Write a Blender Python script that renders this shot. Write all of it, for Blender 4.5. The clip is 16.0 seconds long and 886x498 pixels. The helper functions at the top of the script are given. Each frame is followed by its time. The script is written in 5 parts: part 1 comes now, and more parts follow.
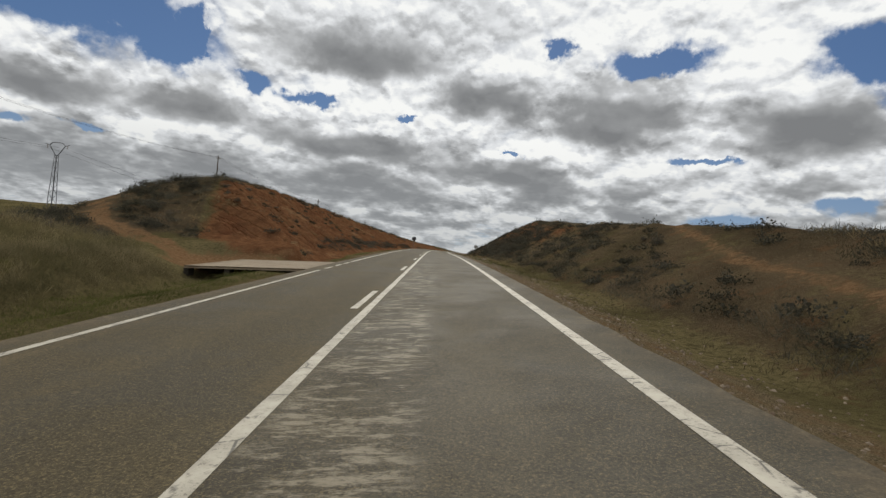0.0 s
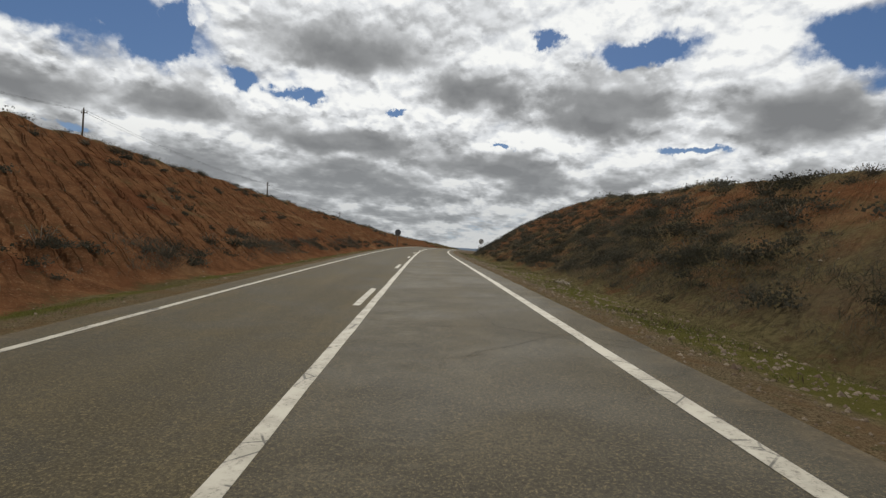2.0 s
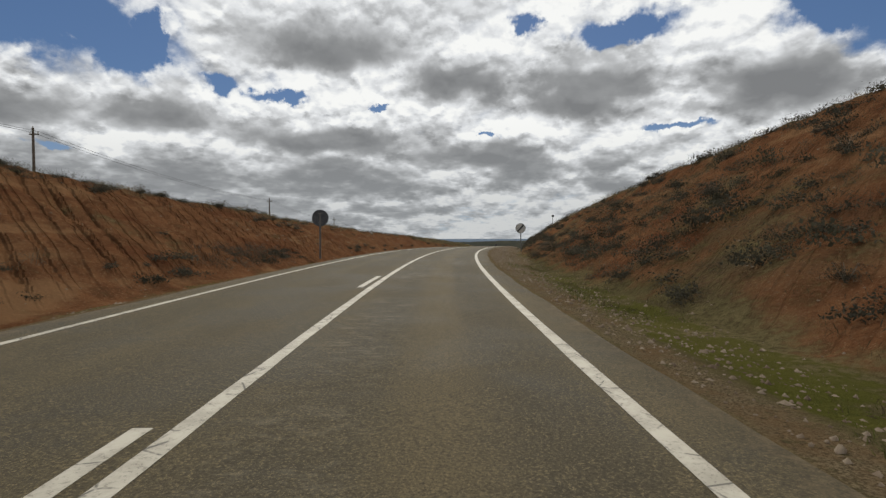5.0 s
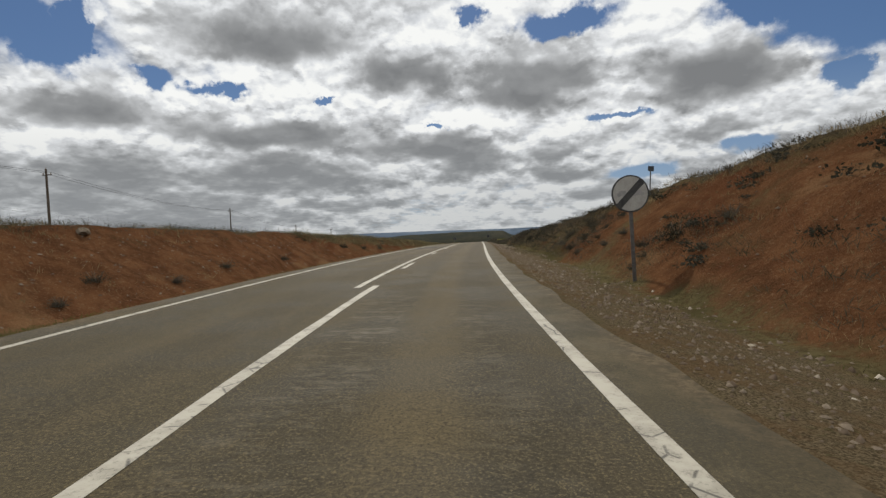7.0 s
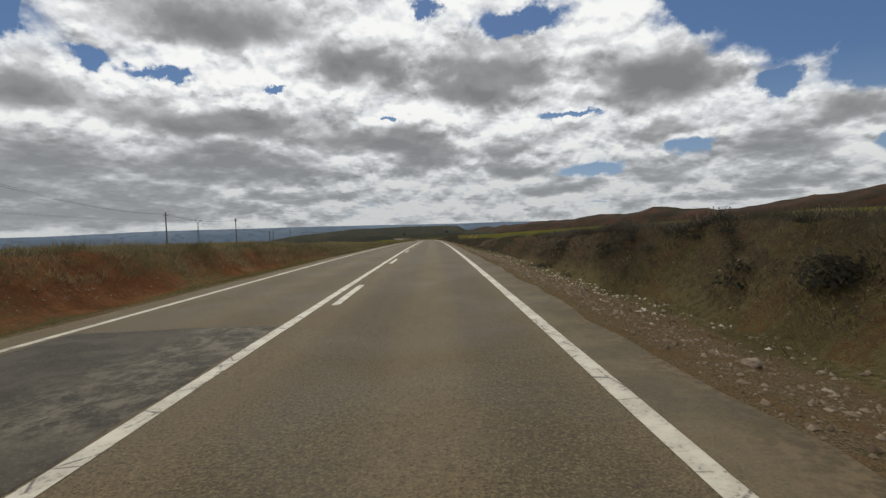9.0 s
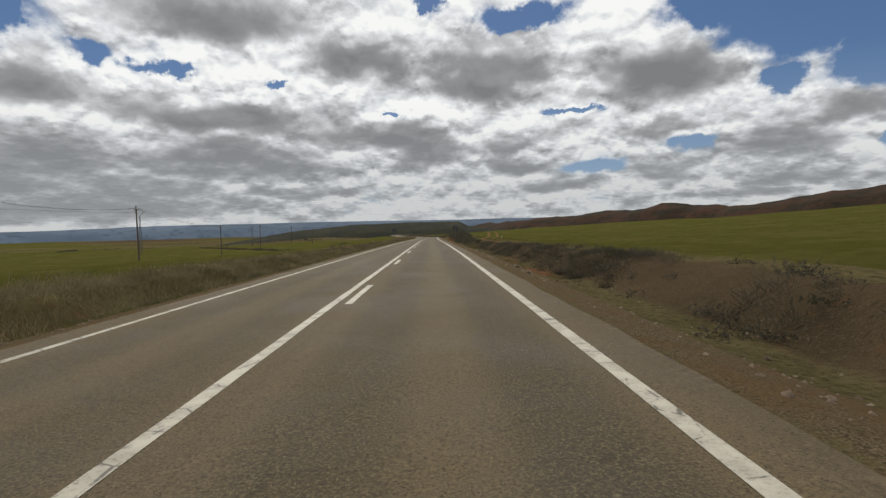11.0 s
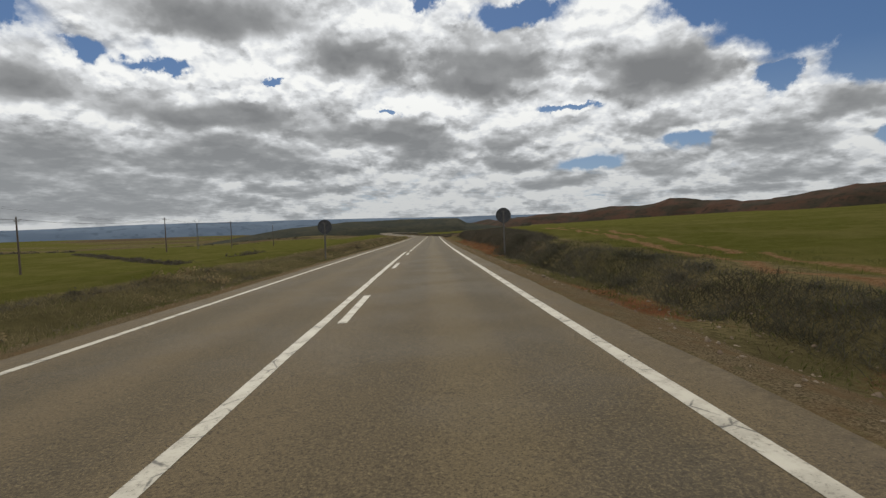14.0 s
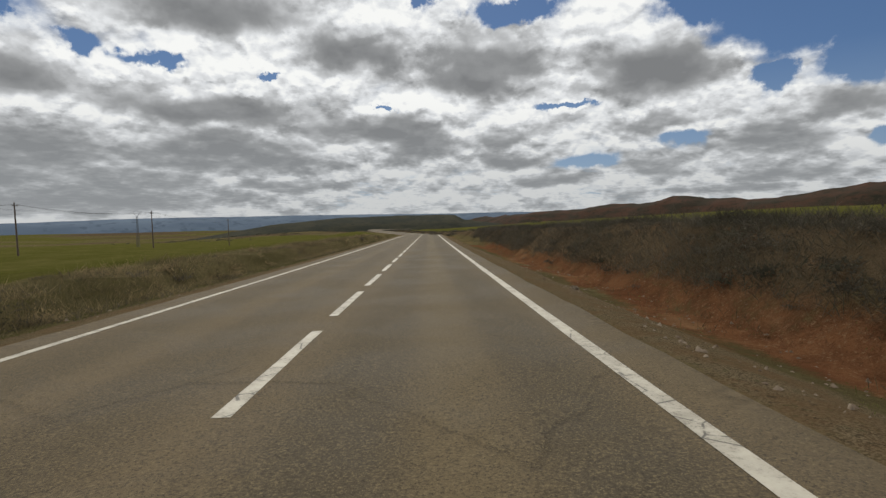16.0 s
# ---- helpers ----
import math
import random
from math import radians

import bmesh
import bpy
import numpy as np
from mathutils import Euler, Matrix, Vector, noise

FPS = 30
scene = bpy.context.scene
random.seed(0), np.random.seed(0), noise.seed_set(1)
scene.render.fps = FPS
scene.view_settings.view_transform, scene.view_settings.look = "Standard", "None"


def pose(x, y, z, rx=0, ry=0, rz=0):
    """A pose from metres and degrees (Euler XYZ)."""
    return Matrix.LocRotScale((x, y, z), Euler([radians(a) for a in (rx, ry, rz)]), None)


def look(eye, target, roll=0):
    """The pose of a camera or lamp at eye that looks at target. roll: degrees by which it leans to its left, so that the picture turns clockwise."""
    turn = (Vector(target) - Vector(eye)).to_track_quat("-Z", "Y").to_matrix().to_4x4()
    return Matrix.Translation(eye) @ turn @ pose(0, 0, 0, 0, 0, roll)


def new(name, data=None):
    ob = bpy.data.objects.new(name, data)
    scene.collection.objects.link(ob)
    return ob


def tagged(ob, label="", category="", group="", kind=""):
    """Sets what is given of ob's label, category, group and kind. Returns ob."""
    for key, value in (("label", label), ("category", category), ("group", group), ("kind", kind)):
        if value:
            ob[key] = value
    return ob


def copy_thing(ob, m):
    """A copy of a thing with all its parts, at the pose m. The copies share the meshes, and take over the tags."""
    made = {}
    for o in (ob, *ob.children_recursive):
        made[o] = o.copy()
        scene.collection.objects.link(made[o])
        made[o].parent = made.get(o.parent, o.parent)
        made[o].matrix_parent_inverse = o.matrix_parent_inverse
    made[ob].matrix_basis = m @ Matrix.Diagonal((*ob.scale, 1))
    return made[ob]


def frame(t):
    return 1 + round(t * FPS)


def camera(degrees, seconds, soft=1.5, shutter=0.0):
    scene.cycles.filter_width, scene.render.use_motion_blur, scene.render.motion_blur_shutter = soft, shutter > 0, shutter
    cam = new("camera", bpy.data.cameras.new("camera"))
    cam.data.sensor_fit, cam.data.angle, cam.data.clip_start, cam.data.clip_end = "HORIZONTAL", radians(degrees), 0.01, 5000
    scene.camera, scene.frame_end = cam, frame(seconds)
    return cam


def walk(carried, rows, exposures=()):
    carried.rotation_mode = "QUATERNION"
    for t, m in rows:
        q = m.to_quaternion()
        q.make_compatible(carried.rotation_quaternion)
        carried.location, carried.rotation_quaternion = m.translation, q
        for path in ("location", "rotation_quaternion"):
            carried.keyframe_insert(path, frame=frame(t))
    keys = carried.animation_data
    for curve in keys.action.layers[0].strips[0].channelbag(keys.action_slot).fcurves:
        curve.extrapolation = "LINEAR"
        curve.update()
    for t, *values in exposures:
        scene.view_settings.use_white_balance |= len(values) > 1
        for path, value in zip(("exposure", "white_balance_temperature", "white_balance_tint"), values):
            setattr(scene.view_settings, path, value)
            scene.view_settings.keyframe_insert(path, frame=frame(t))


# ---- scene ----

# ------------------------------------------------------------ camera and its drive
# seconds, place, heading (to the right of +y), pitch, lean to the right
DRIVE = (
    (0.0, -2.48, 19.87, 2.14, -10.74, 0.76, -5.47),
    (0.5, -4.26, 28.33, 2.40, -10.42, 0.28, -5.81),
    (1.0, -6.04, 36.87, 2.65, -10.25, 0.53, -5.58),
    (1.5, -7.86, 45.79, 2.89, -10.18, 0.26, -5.00),
    (2.0, -9.68, 54.80, 3.12, -9.86, 0.12, -4.19),
    (2.5, -11.47, 63.66, 3.31, -9.84, -0.22, -3.38),
    (3.0, -13.27, 72.62, 3.48, -9.80, -0.47, -3.25),
    (3.5, -15.15, 82.09, 3.65, -9.60, -0.46, -2.40),
    (4.0, -16.98, 91.69, 3.80, -9.45, -0.55, -1.53),
    (4.5, -18.66, 101.17, 3.95, -9.43, -0.65, -0.79),
    (5.0, -20.22, 110.80, 4.09, -9.07, -0.75, -0.00),
    (5.5, -21.65, 120.57, 4.24, -8.38, -0.87, 0.73),
    (6.0, -22.94, 130.47, 4.37, -7.37, -1.03, 1.32),
    (6.5, -24.09, 140.52, 4.50, -5.99, -1.27, 1.68),
    (7.0, -25.04, 150.72, 4.61, -3.72, -1.67, 1.89),
    (7.5, -25.66, 161.10, 4.69, -1.54, -1.65, 1.86),
    (8.0, -25.88, 171.91, 4.73, 0.24, -1.67, 1.56),
    (8.5, -25.84, 182.88, 4.73, 1.58, -2.02, 1.08),
    (9.0, -25.69, 193.66, 4.70, 1.55, -2.43, 1.13),
    (9.5, -25.57, 204.85, 4.65, 1.51, -2.52, 0.97),
    (10.0, -25.51, 216.18, 4.57, 1.39, -2.62, 0.91),
    (10.5, -25.51, 227.64, 4.45, 1.36, -2.75, 0.89),
    (11.0, -25.52, 239.23, 4.30, 1.37, -2.87, 0.89),
    (11.5, -25.53, 250.95, 4.13, 1.37, -2.94, 0.88),
    (12.0, -25.53, 262.73, 3.93, 0.93, -2.83, 0.80),
    (12.5, -25.56, 274.63, 3.72, 1.05, -3.32, 0.96),
    (13.0, -25.63, 286.54, 3.49, 1.41, -3.22, 0.46),
    (13.5, -25.69, 298.20, 3.26, 1.56, -3.42, 0.67),
    (14.0, -25.74, 309.96, 3.01, 1.67, -3.17, 1.09),
    (14.5, -25.78, 321.56, 2.75, 1.64, -3.64, 0.77),
    (15.0, -25.76, 333.73, 2.48, 1.47, -3.21, 0.66),
    (15.5, -25.66, 344.47, 2.23, 1.88, -3.57, 0.70),
    (16.0, -25.49, 355.56, 1.97, 2.16, -3.53, 0.60),
)


def drive_pose(x, y, z, heading, pitch, lean):
    h, p = radians(heading), radians(pitch)
    ahead = Vector((math.sin(h) * math.cos(p), math.cos(h) * math.cos(p), math.sin(p)))
    eye = Vector((x, y, z))
    return look(eye, eye + ahead * 10, -lean)


cam = camera(82.1, 16.0, soft=1.4)
walk(cam, [(r[0], drive_pose(*r[1:])) for r in DRIVE], [(0, -0.08, 6560, 7.5), (16, -0.08, 6560, 7.5)])

# ------------------------------------------------------------ sky, sun
SUN_HEADING, SUN_HEIGHT = -10.0, 47.0

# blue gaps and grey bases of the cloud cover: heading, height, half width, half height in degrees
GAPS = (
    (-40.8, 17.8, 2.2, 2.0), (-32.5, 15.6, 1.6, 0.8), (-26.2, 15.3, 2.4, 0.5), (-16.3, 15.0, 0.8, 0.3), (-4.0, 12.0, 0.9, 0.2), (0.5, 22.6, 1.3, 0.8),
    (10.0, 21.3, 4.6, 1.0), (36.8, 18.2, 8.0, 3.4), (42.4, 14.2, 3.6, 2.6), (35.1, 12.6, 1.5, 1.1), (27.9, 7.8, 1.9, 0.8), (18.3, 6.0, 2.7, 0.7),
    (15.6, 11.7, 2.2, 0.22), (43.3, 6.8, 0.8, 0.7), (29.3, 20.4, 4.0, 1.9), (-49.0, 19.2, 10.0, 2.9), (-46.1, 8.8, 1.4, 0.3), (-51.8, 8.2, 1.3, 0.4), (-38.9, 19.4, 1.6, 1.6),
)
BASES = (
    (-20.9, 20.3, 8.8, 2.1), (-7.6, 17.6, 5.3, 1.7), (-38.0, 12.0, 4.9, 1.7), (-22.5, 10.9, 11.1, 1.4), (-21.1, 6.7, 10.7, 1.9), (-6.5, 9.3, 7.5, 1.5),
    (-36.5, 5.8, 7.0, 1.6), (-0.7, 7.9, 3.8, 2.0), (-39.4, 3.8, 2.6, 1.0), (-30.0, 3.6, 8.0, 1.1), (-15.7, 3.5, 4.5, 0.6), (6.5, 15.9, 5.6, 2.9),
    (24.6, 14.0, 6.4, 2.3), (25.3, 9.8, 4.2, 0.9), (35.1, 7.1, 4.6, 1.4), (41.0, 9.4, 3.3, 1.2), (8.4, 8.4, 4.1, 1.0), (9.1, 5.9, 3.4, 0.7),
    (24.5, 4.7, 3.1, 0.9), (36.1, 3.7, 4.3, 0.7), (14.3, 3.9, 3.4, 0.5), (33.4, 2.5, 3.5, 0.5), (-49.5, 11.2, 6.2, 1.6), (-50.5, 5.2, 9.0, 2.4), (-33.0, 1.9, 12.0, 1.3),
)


class Nodes:
    """Short hand for node trees."""

    def __init__(self, tree):
        self.t = tree
        tree.nodes.clear()

    def put(self, socket, value):
        if isinstance(value, bpy.types.NodeSocket):
            self.t.links.new(value, socket)
        elif isinstance(value, (tuple, list)) and len(value) == 3 and socket.type == "RGBA":
            socket.default_value = (*value, 1)
        else:
            socket.default_value = value

    def add(self, kind, **inputs):
        n = self.t.nodes.new(kind)
        for k, v in inputs.items():
            self.put(n.inputs[k.replace("_", " ")], v)
        return n

    def math(self, op, a, b=0.0, c=None, clamp=False):
        n = self.t.nodes.new("ShaderNodeMath")
        n.operation, n.use_clamp = op, clamp
        self.put(n.inputs[0], a)
        self.put(n.inputs[1], b)
        if c is not None:
            self.put(n.inputs[2], c)
        return n.outputs[0]

    def vmath(self, op, a, b=(0, 0, 0)):
        n = self.t.nodes.new("ShaderNodeVectorMath")
        n.operation = op
        self.put(n.inputs[0], a)
        self.put(n.inputs[1], b)
        return n.outputs["Value" if op in ("LENGTH", "DOT_PRODUCT", "DISTANCE") else "Vector"]

    def mix(self, fac, a, b, blend="MIX"):
        n = self.t.nodes.new("ShaderNodeMix")
        n.data_type, n.blend_type = "RGBA", blend
        self.put(n.inputs[0], fac)
        self.put(n.inputs[6], a)
        self.put(n.inputs[7], b)
        return n.outputs[2]

    def ramp(self, fac, lo, hi, a=0.0, b=1.0, smooth=True):
        n = self.t.nodes.new("ShaderNodeMapRange")
        n.interpolation_type = "SMOOTHSTEP" if smooth else "LINEAR"
        self.put(n.inputs[0], fac)
        for i, v in enumerate((lo, hi, a, b), 1):
            n.inputs[i].default_value = v
        return n.outputs[0]

    def noise(self, vector, scale, detail=4.0, rough=0.55, distort=0.0):
        n = self.t.nodes.new("ShaderNodeTexNoise")
        self.put(n.inputs["Vector"], vector)
        n.inputs["Scale"].default_value, n.inputs["Detail"].default_value = scale, detail
        n.inputs["Roughness"].default_value, n.inputs["Distortion"].default_value = rough, distort
        return n.outputs["Fac"]


def build_sky():
    world = bpy.data.worlds.new("sky")
    scene.world = world
    world.use_nodes = True
    k = Nodes(world.node_tree)
    sky = k.add("ShaderNodeTexSky")
    sky.sky_type, sky.sun_disc = "NISHITA", False
    sky.sun_elevation, sky.sun_rotation = radians(SUN_HEIGHT), radians(SUN_HEADING)
    sky.altitude, sky.air_density, sky.dust_density = 900.0, 1.0, 0.6
    way = k.add("ShaderNodeTexCoord").outputs["Generated"]
    part = k.add("ShaderNodeSeparateXYZ", Vector=way).outputs
    up = k.math("MAXIMUM", part[2], 0.0)
    heading = k.math("MULTIPLY", k.math("ARCTAN2", part[0], part[1]), 180 / math.pi)
    height = k.math("MULTIPLY", k.math("ARCSINE", part[2]), 180 / math.pi)

    def sheet(flat, lift=0.0):
        """The sky's dome laid out as a level layer; a small flat keeps far clouds thin, lift looks a little higher."""
        r = k.math("DIVIDE", 1.0, k.math("ADD", up, flat + lift))
        return k.add("ShaderNodeCombineXYZ", X=k.math("MULTIPLY", part[0], r), Y=k.math("MULTIPLY", part[1], r), Z=1.3).outputs[0]

    at = k.add("ShaderNodeCombineXYZ", X=heading, Y=height).outputs[0]
    near = k.ramp(height, 0.0, 15.0, 0.28, 1.0, False)
    near2 = k.add("ShaderNodeCombineXYZ", X=near, Y=near).outputs[0]

    def frayed(scale, detail, rough, wide, high):
        n = k.add("ShaderNodeTexNoise", Vector=at)
        n.inputs["Scale"].default_value, n.inputs["Detail"].default_value, n.inputs["Roughness"].default_value = scale, detail, rough
        swirl = k.vmath("MULTIPLY", k.vmath("SUBTRACT", n.outputs["Color"], (0.5, 0.5, 0.5)), (wide, high, 0))
        return k.vmath("ADD", at, k.vmath("MULTIPLY", swirl, near2))

    loose, torn = frayed(0.20, 4.0, 0.5, 11.0, 5.0), frayed(0.28, 6.0, 0.62, 8.0, 4.5)

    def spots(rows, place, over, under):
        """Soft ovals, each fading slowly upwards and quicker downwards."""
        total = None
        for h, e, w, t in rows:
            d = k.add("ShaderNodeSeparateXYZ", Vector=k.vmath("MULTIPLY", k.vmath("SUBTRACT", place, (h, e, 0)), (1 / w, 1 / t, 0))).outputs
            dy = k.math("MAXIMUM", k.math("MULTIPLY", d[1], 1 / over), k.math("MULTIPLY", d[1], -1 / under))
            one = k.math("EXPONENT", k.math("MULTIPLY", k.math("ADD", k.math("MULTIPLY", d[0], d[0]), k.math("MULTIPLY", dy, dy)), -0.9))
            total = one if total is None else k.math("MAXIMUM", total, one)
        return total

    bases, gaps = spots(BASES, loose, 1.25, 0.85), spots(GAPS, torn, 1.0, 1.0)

    rows_out = k.ramp(height, 1.5, 6.5, 0.30, 1.0)

    def mass(lift):
        p = sheet(0.17, lift)
        both = k.math("ADD", k.math("MULTIPLY", k.noise(p, 2.4, 2.0, 0.5, 0.25), 0.84), k.math("MULTIPLY", k.noise(p, 7.5, 3.0, 0.5, 0.1), 0.16))
        # thin rows of small clouds towards the horizon
        rows = k.noise(sheet(0.075, lift * 0.4), 6.5, 5.0, 0.65, 0.3)
        return k.math("ADD", k.math("MULTIPLY", both, rows_out), k.math("MULTIPLY", rows, k.math("SUBTRACT", 1.0, rows_out)))

    def lumps(lift):
        """Rounded heads of the cumulus at three sizes."""
        p = sheet(0.42, lift)
        bent = k.vmath("ADD", p, k.vmath("MULTIPLY", k.add("ShaderNodeTexNoise", Vector=p, Scale=16.0, Detail=4.0, Roughness=0.6).outputs["Color"], (0.11, 0.11, 0)))
        total = None
        for scale, amount in ((6.5, 0.52), (14.0, 0.30), (31.0, 0.18)):
            v = k.add("ShaderNodeTexVoronoi", Vector=bent, Scale=scale)
            v.feature = "SMOOTH_F1"
            v.inputs["Smoothness"].default_value = 0.55
            one = k.math("MULTIPLY", k.math("SUBTRACT", 0.75, v.outputs["Distance"]), amount)
            total = one if total is None else k.math("ADD", total, one)
        return total

    here, above = mass(0.0), mass(0.045)
    head, head_above = lumps(0.0), lumps(0.016)
    low = k.ramp(height, 1.0, 14.0)
    # thickness of the cover
    sway = k.math("MULTIPLY", k.math("SUBTRACT", here, 0.5), k.ramp(height, 1.0, 8.0, 2.1, 0.85))
    thick = k.math("ADD", k.math("ADD", 0.53, sway), k.math("MULTIPLY", k.math("SUBTRACT", head, 0.42), 0.30))
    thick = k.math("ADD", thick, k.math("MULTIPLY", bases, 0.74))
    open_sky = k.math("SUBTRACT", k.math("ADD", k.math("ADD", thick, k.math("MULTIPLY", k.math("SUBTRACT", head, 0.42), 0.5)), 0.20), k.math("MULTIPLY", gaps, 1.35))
    dense = k.ramp(open_sky, 0.0, 0.54)
    # sunlit heads, light coming through thin parts, grey where the cover is deep
    lit = k.math("SUBTRACT", 1.13, k.math("MULTIPLY", k.ramp(thick, 0.28, 1.12, 0.0, 1.0, False), 0.92))
    lit = k.math("ADD", lit, k.math("MULTIPLY", k.math("SUBTRACT", here, above), 1.25))
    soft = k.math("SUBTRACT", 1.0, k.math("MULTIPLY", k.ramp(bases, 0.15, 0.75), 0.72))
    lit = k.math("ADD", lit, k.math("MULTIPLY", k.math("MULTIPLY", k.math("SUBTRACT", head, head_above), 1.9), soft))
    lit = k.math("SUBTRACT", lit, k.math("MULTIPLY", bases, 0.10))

    def small(lift):
        p = sheet(0.24, lift)
        bent = k.vmath("ADD", p, k.vmath("MULTIPLY", k.add("ShaderNodeTexNoise", Vector=p, Scale=14.0, Detail=4.0, Roughness=0.6).outputs["Color"], (0.10, 0.12, 0)))
        v = k.add("ShaderNodeTexVoronoi", Vector=bent, Scale=9.0)
        w = k.add("ShaderNodeTexVoronoi", Vector=bent, Scale=21.0)
        return k.math("ADD", k.math("MULTIPLY", v.outputs["Distance"], 0.65), k.math("MULTIPLY", w.outputs["Distance"], 0.35))

    crisp = k.math("MULTIPLY", k.ramp(height, 0.3, 2.0), k.ramp(height, 13.0, 6.0))
    step = k.math("SUBTRACT", small(0.012), small(0.0))
    lit = k.math("ADD", lit, k.math("MULTIPLY", k.math("MULTIPLY", step, 0.55), crisp))
    lit = k.math("SUBTRACT", lit, k.math("MULTIPLY", crisp, 0.05), clamp=True)
    tone = k.add("ShaderNodeValToRGB", Fac=lit)
    ramp = tone.color_ramp
    ramp.elements[0].position, ramp.elements[0].color = 0.0, (0.235, 0.24, 0.252, 1)
    ramp.elements[1].position, ramp.elements[1].color = 1.0, (1.06, 1.06, 1.06, 1)
    for place, grey in ((0.30, 0.345), (0.62, 0.62), (0.85, 0.90)):
        ramp.elements.new(place).color = (grey * 0.975, grey * 0.99, grey * 1.03, 1)
    cloud = k.mix(low, k.mix(0.55, tone.outputs[0], (0.36, 0.38, 0.405)), tone.outputs[0])
    blue = k.mix(0.35, k.vmath("MULTIPLY", sky.outputs[0], (0.052, 0.057, 0.066)), (0.062, 0.155, 0.37))
    blue = k.mix(k.ramp(height, 4.0, 15.0, 0.45, 0.0, False), blue, (0.36, 0.46, 0.60))
    colour = k.mix(dense, blue, cloud)
    ground = k.ramp(part[2], -0.02, 0.0)
    colour = k.mix(ground, (0.12, 0.10, 0.07), colour)
    back = k.add("ShaderNodeBackground", Color=colour, Strength=0.93)
    k.t.links.new(back.outputs[0], k.add("ShaderNodeOutputWorld").inputs[0])


build_sky()
sun = new("sun", bpy.data.lights.new("sun", "SUN"))
sun.data.energy, sun.data.angle, sun.data.color = 2.6, radians(0.6), (1.0, 0.93, 0.82)
sun.matrix_world = look((0, 0, 0), (-math.sin(radians(SUN_HEADING)) * math.cos(radians(SUN_HEIGHT)),
                                    -math.cos(radians(SUN_HEADING)) * math.cos(radians(SUN_HEIGHT)), -math.sin(radians(SUN_HEIGHT))))

# ------------------------------------------------------------ materials
def material(name):
    m = bpy.data.materials.new(name)
    m.use_nodes = True
    return m, Nodes(m.node_tree)


def finish(k, colour, rough=0.85, metal=0.0, bump=None, strength=0.3, distance=0.02, spec=0.3):
    b = k.add("ShaderNodeBsdfPrincipled", Base_Color=colour, Roughness=rough, Metallic=metal)
    b.inputs["Specular IOR Level"].default_value = spec
    if bump is not None:
        n = k.add("ShaderNodeBump", Height=bump)
        n.inputs["Strength"].default_value, n.inputs["Distance"].default_value = strength, distance
        k.t.links.new(n.outputs[0], b.inputs["Normal"])
    k.t.links.new(b.outputs[0], k.add("ShaderNodeOutputMaterial").inputs[0])


def where(k):
    return k.add("ShaderNodeNewGeometry").outputs["Position"]


def field(k, name):
    n = k.add("ShaderNodeAttribute")
    n.attribute_name = name
    return n.outputs["Fac"]


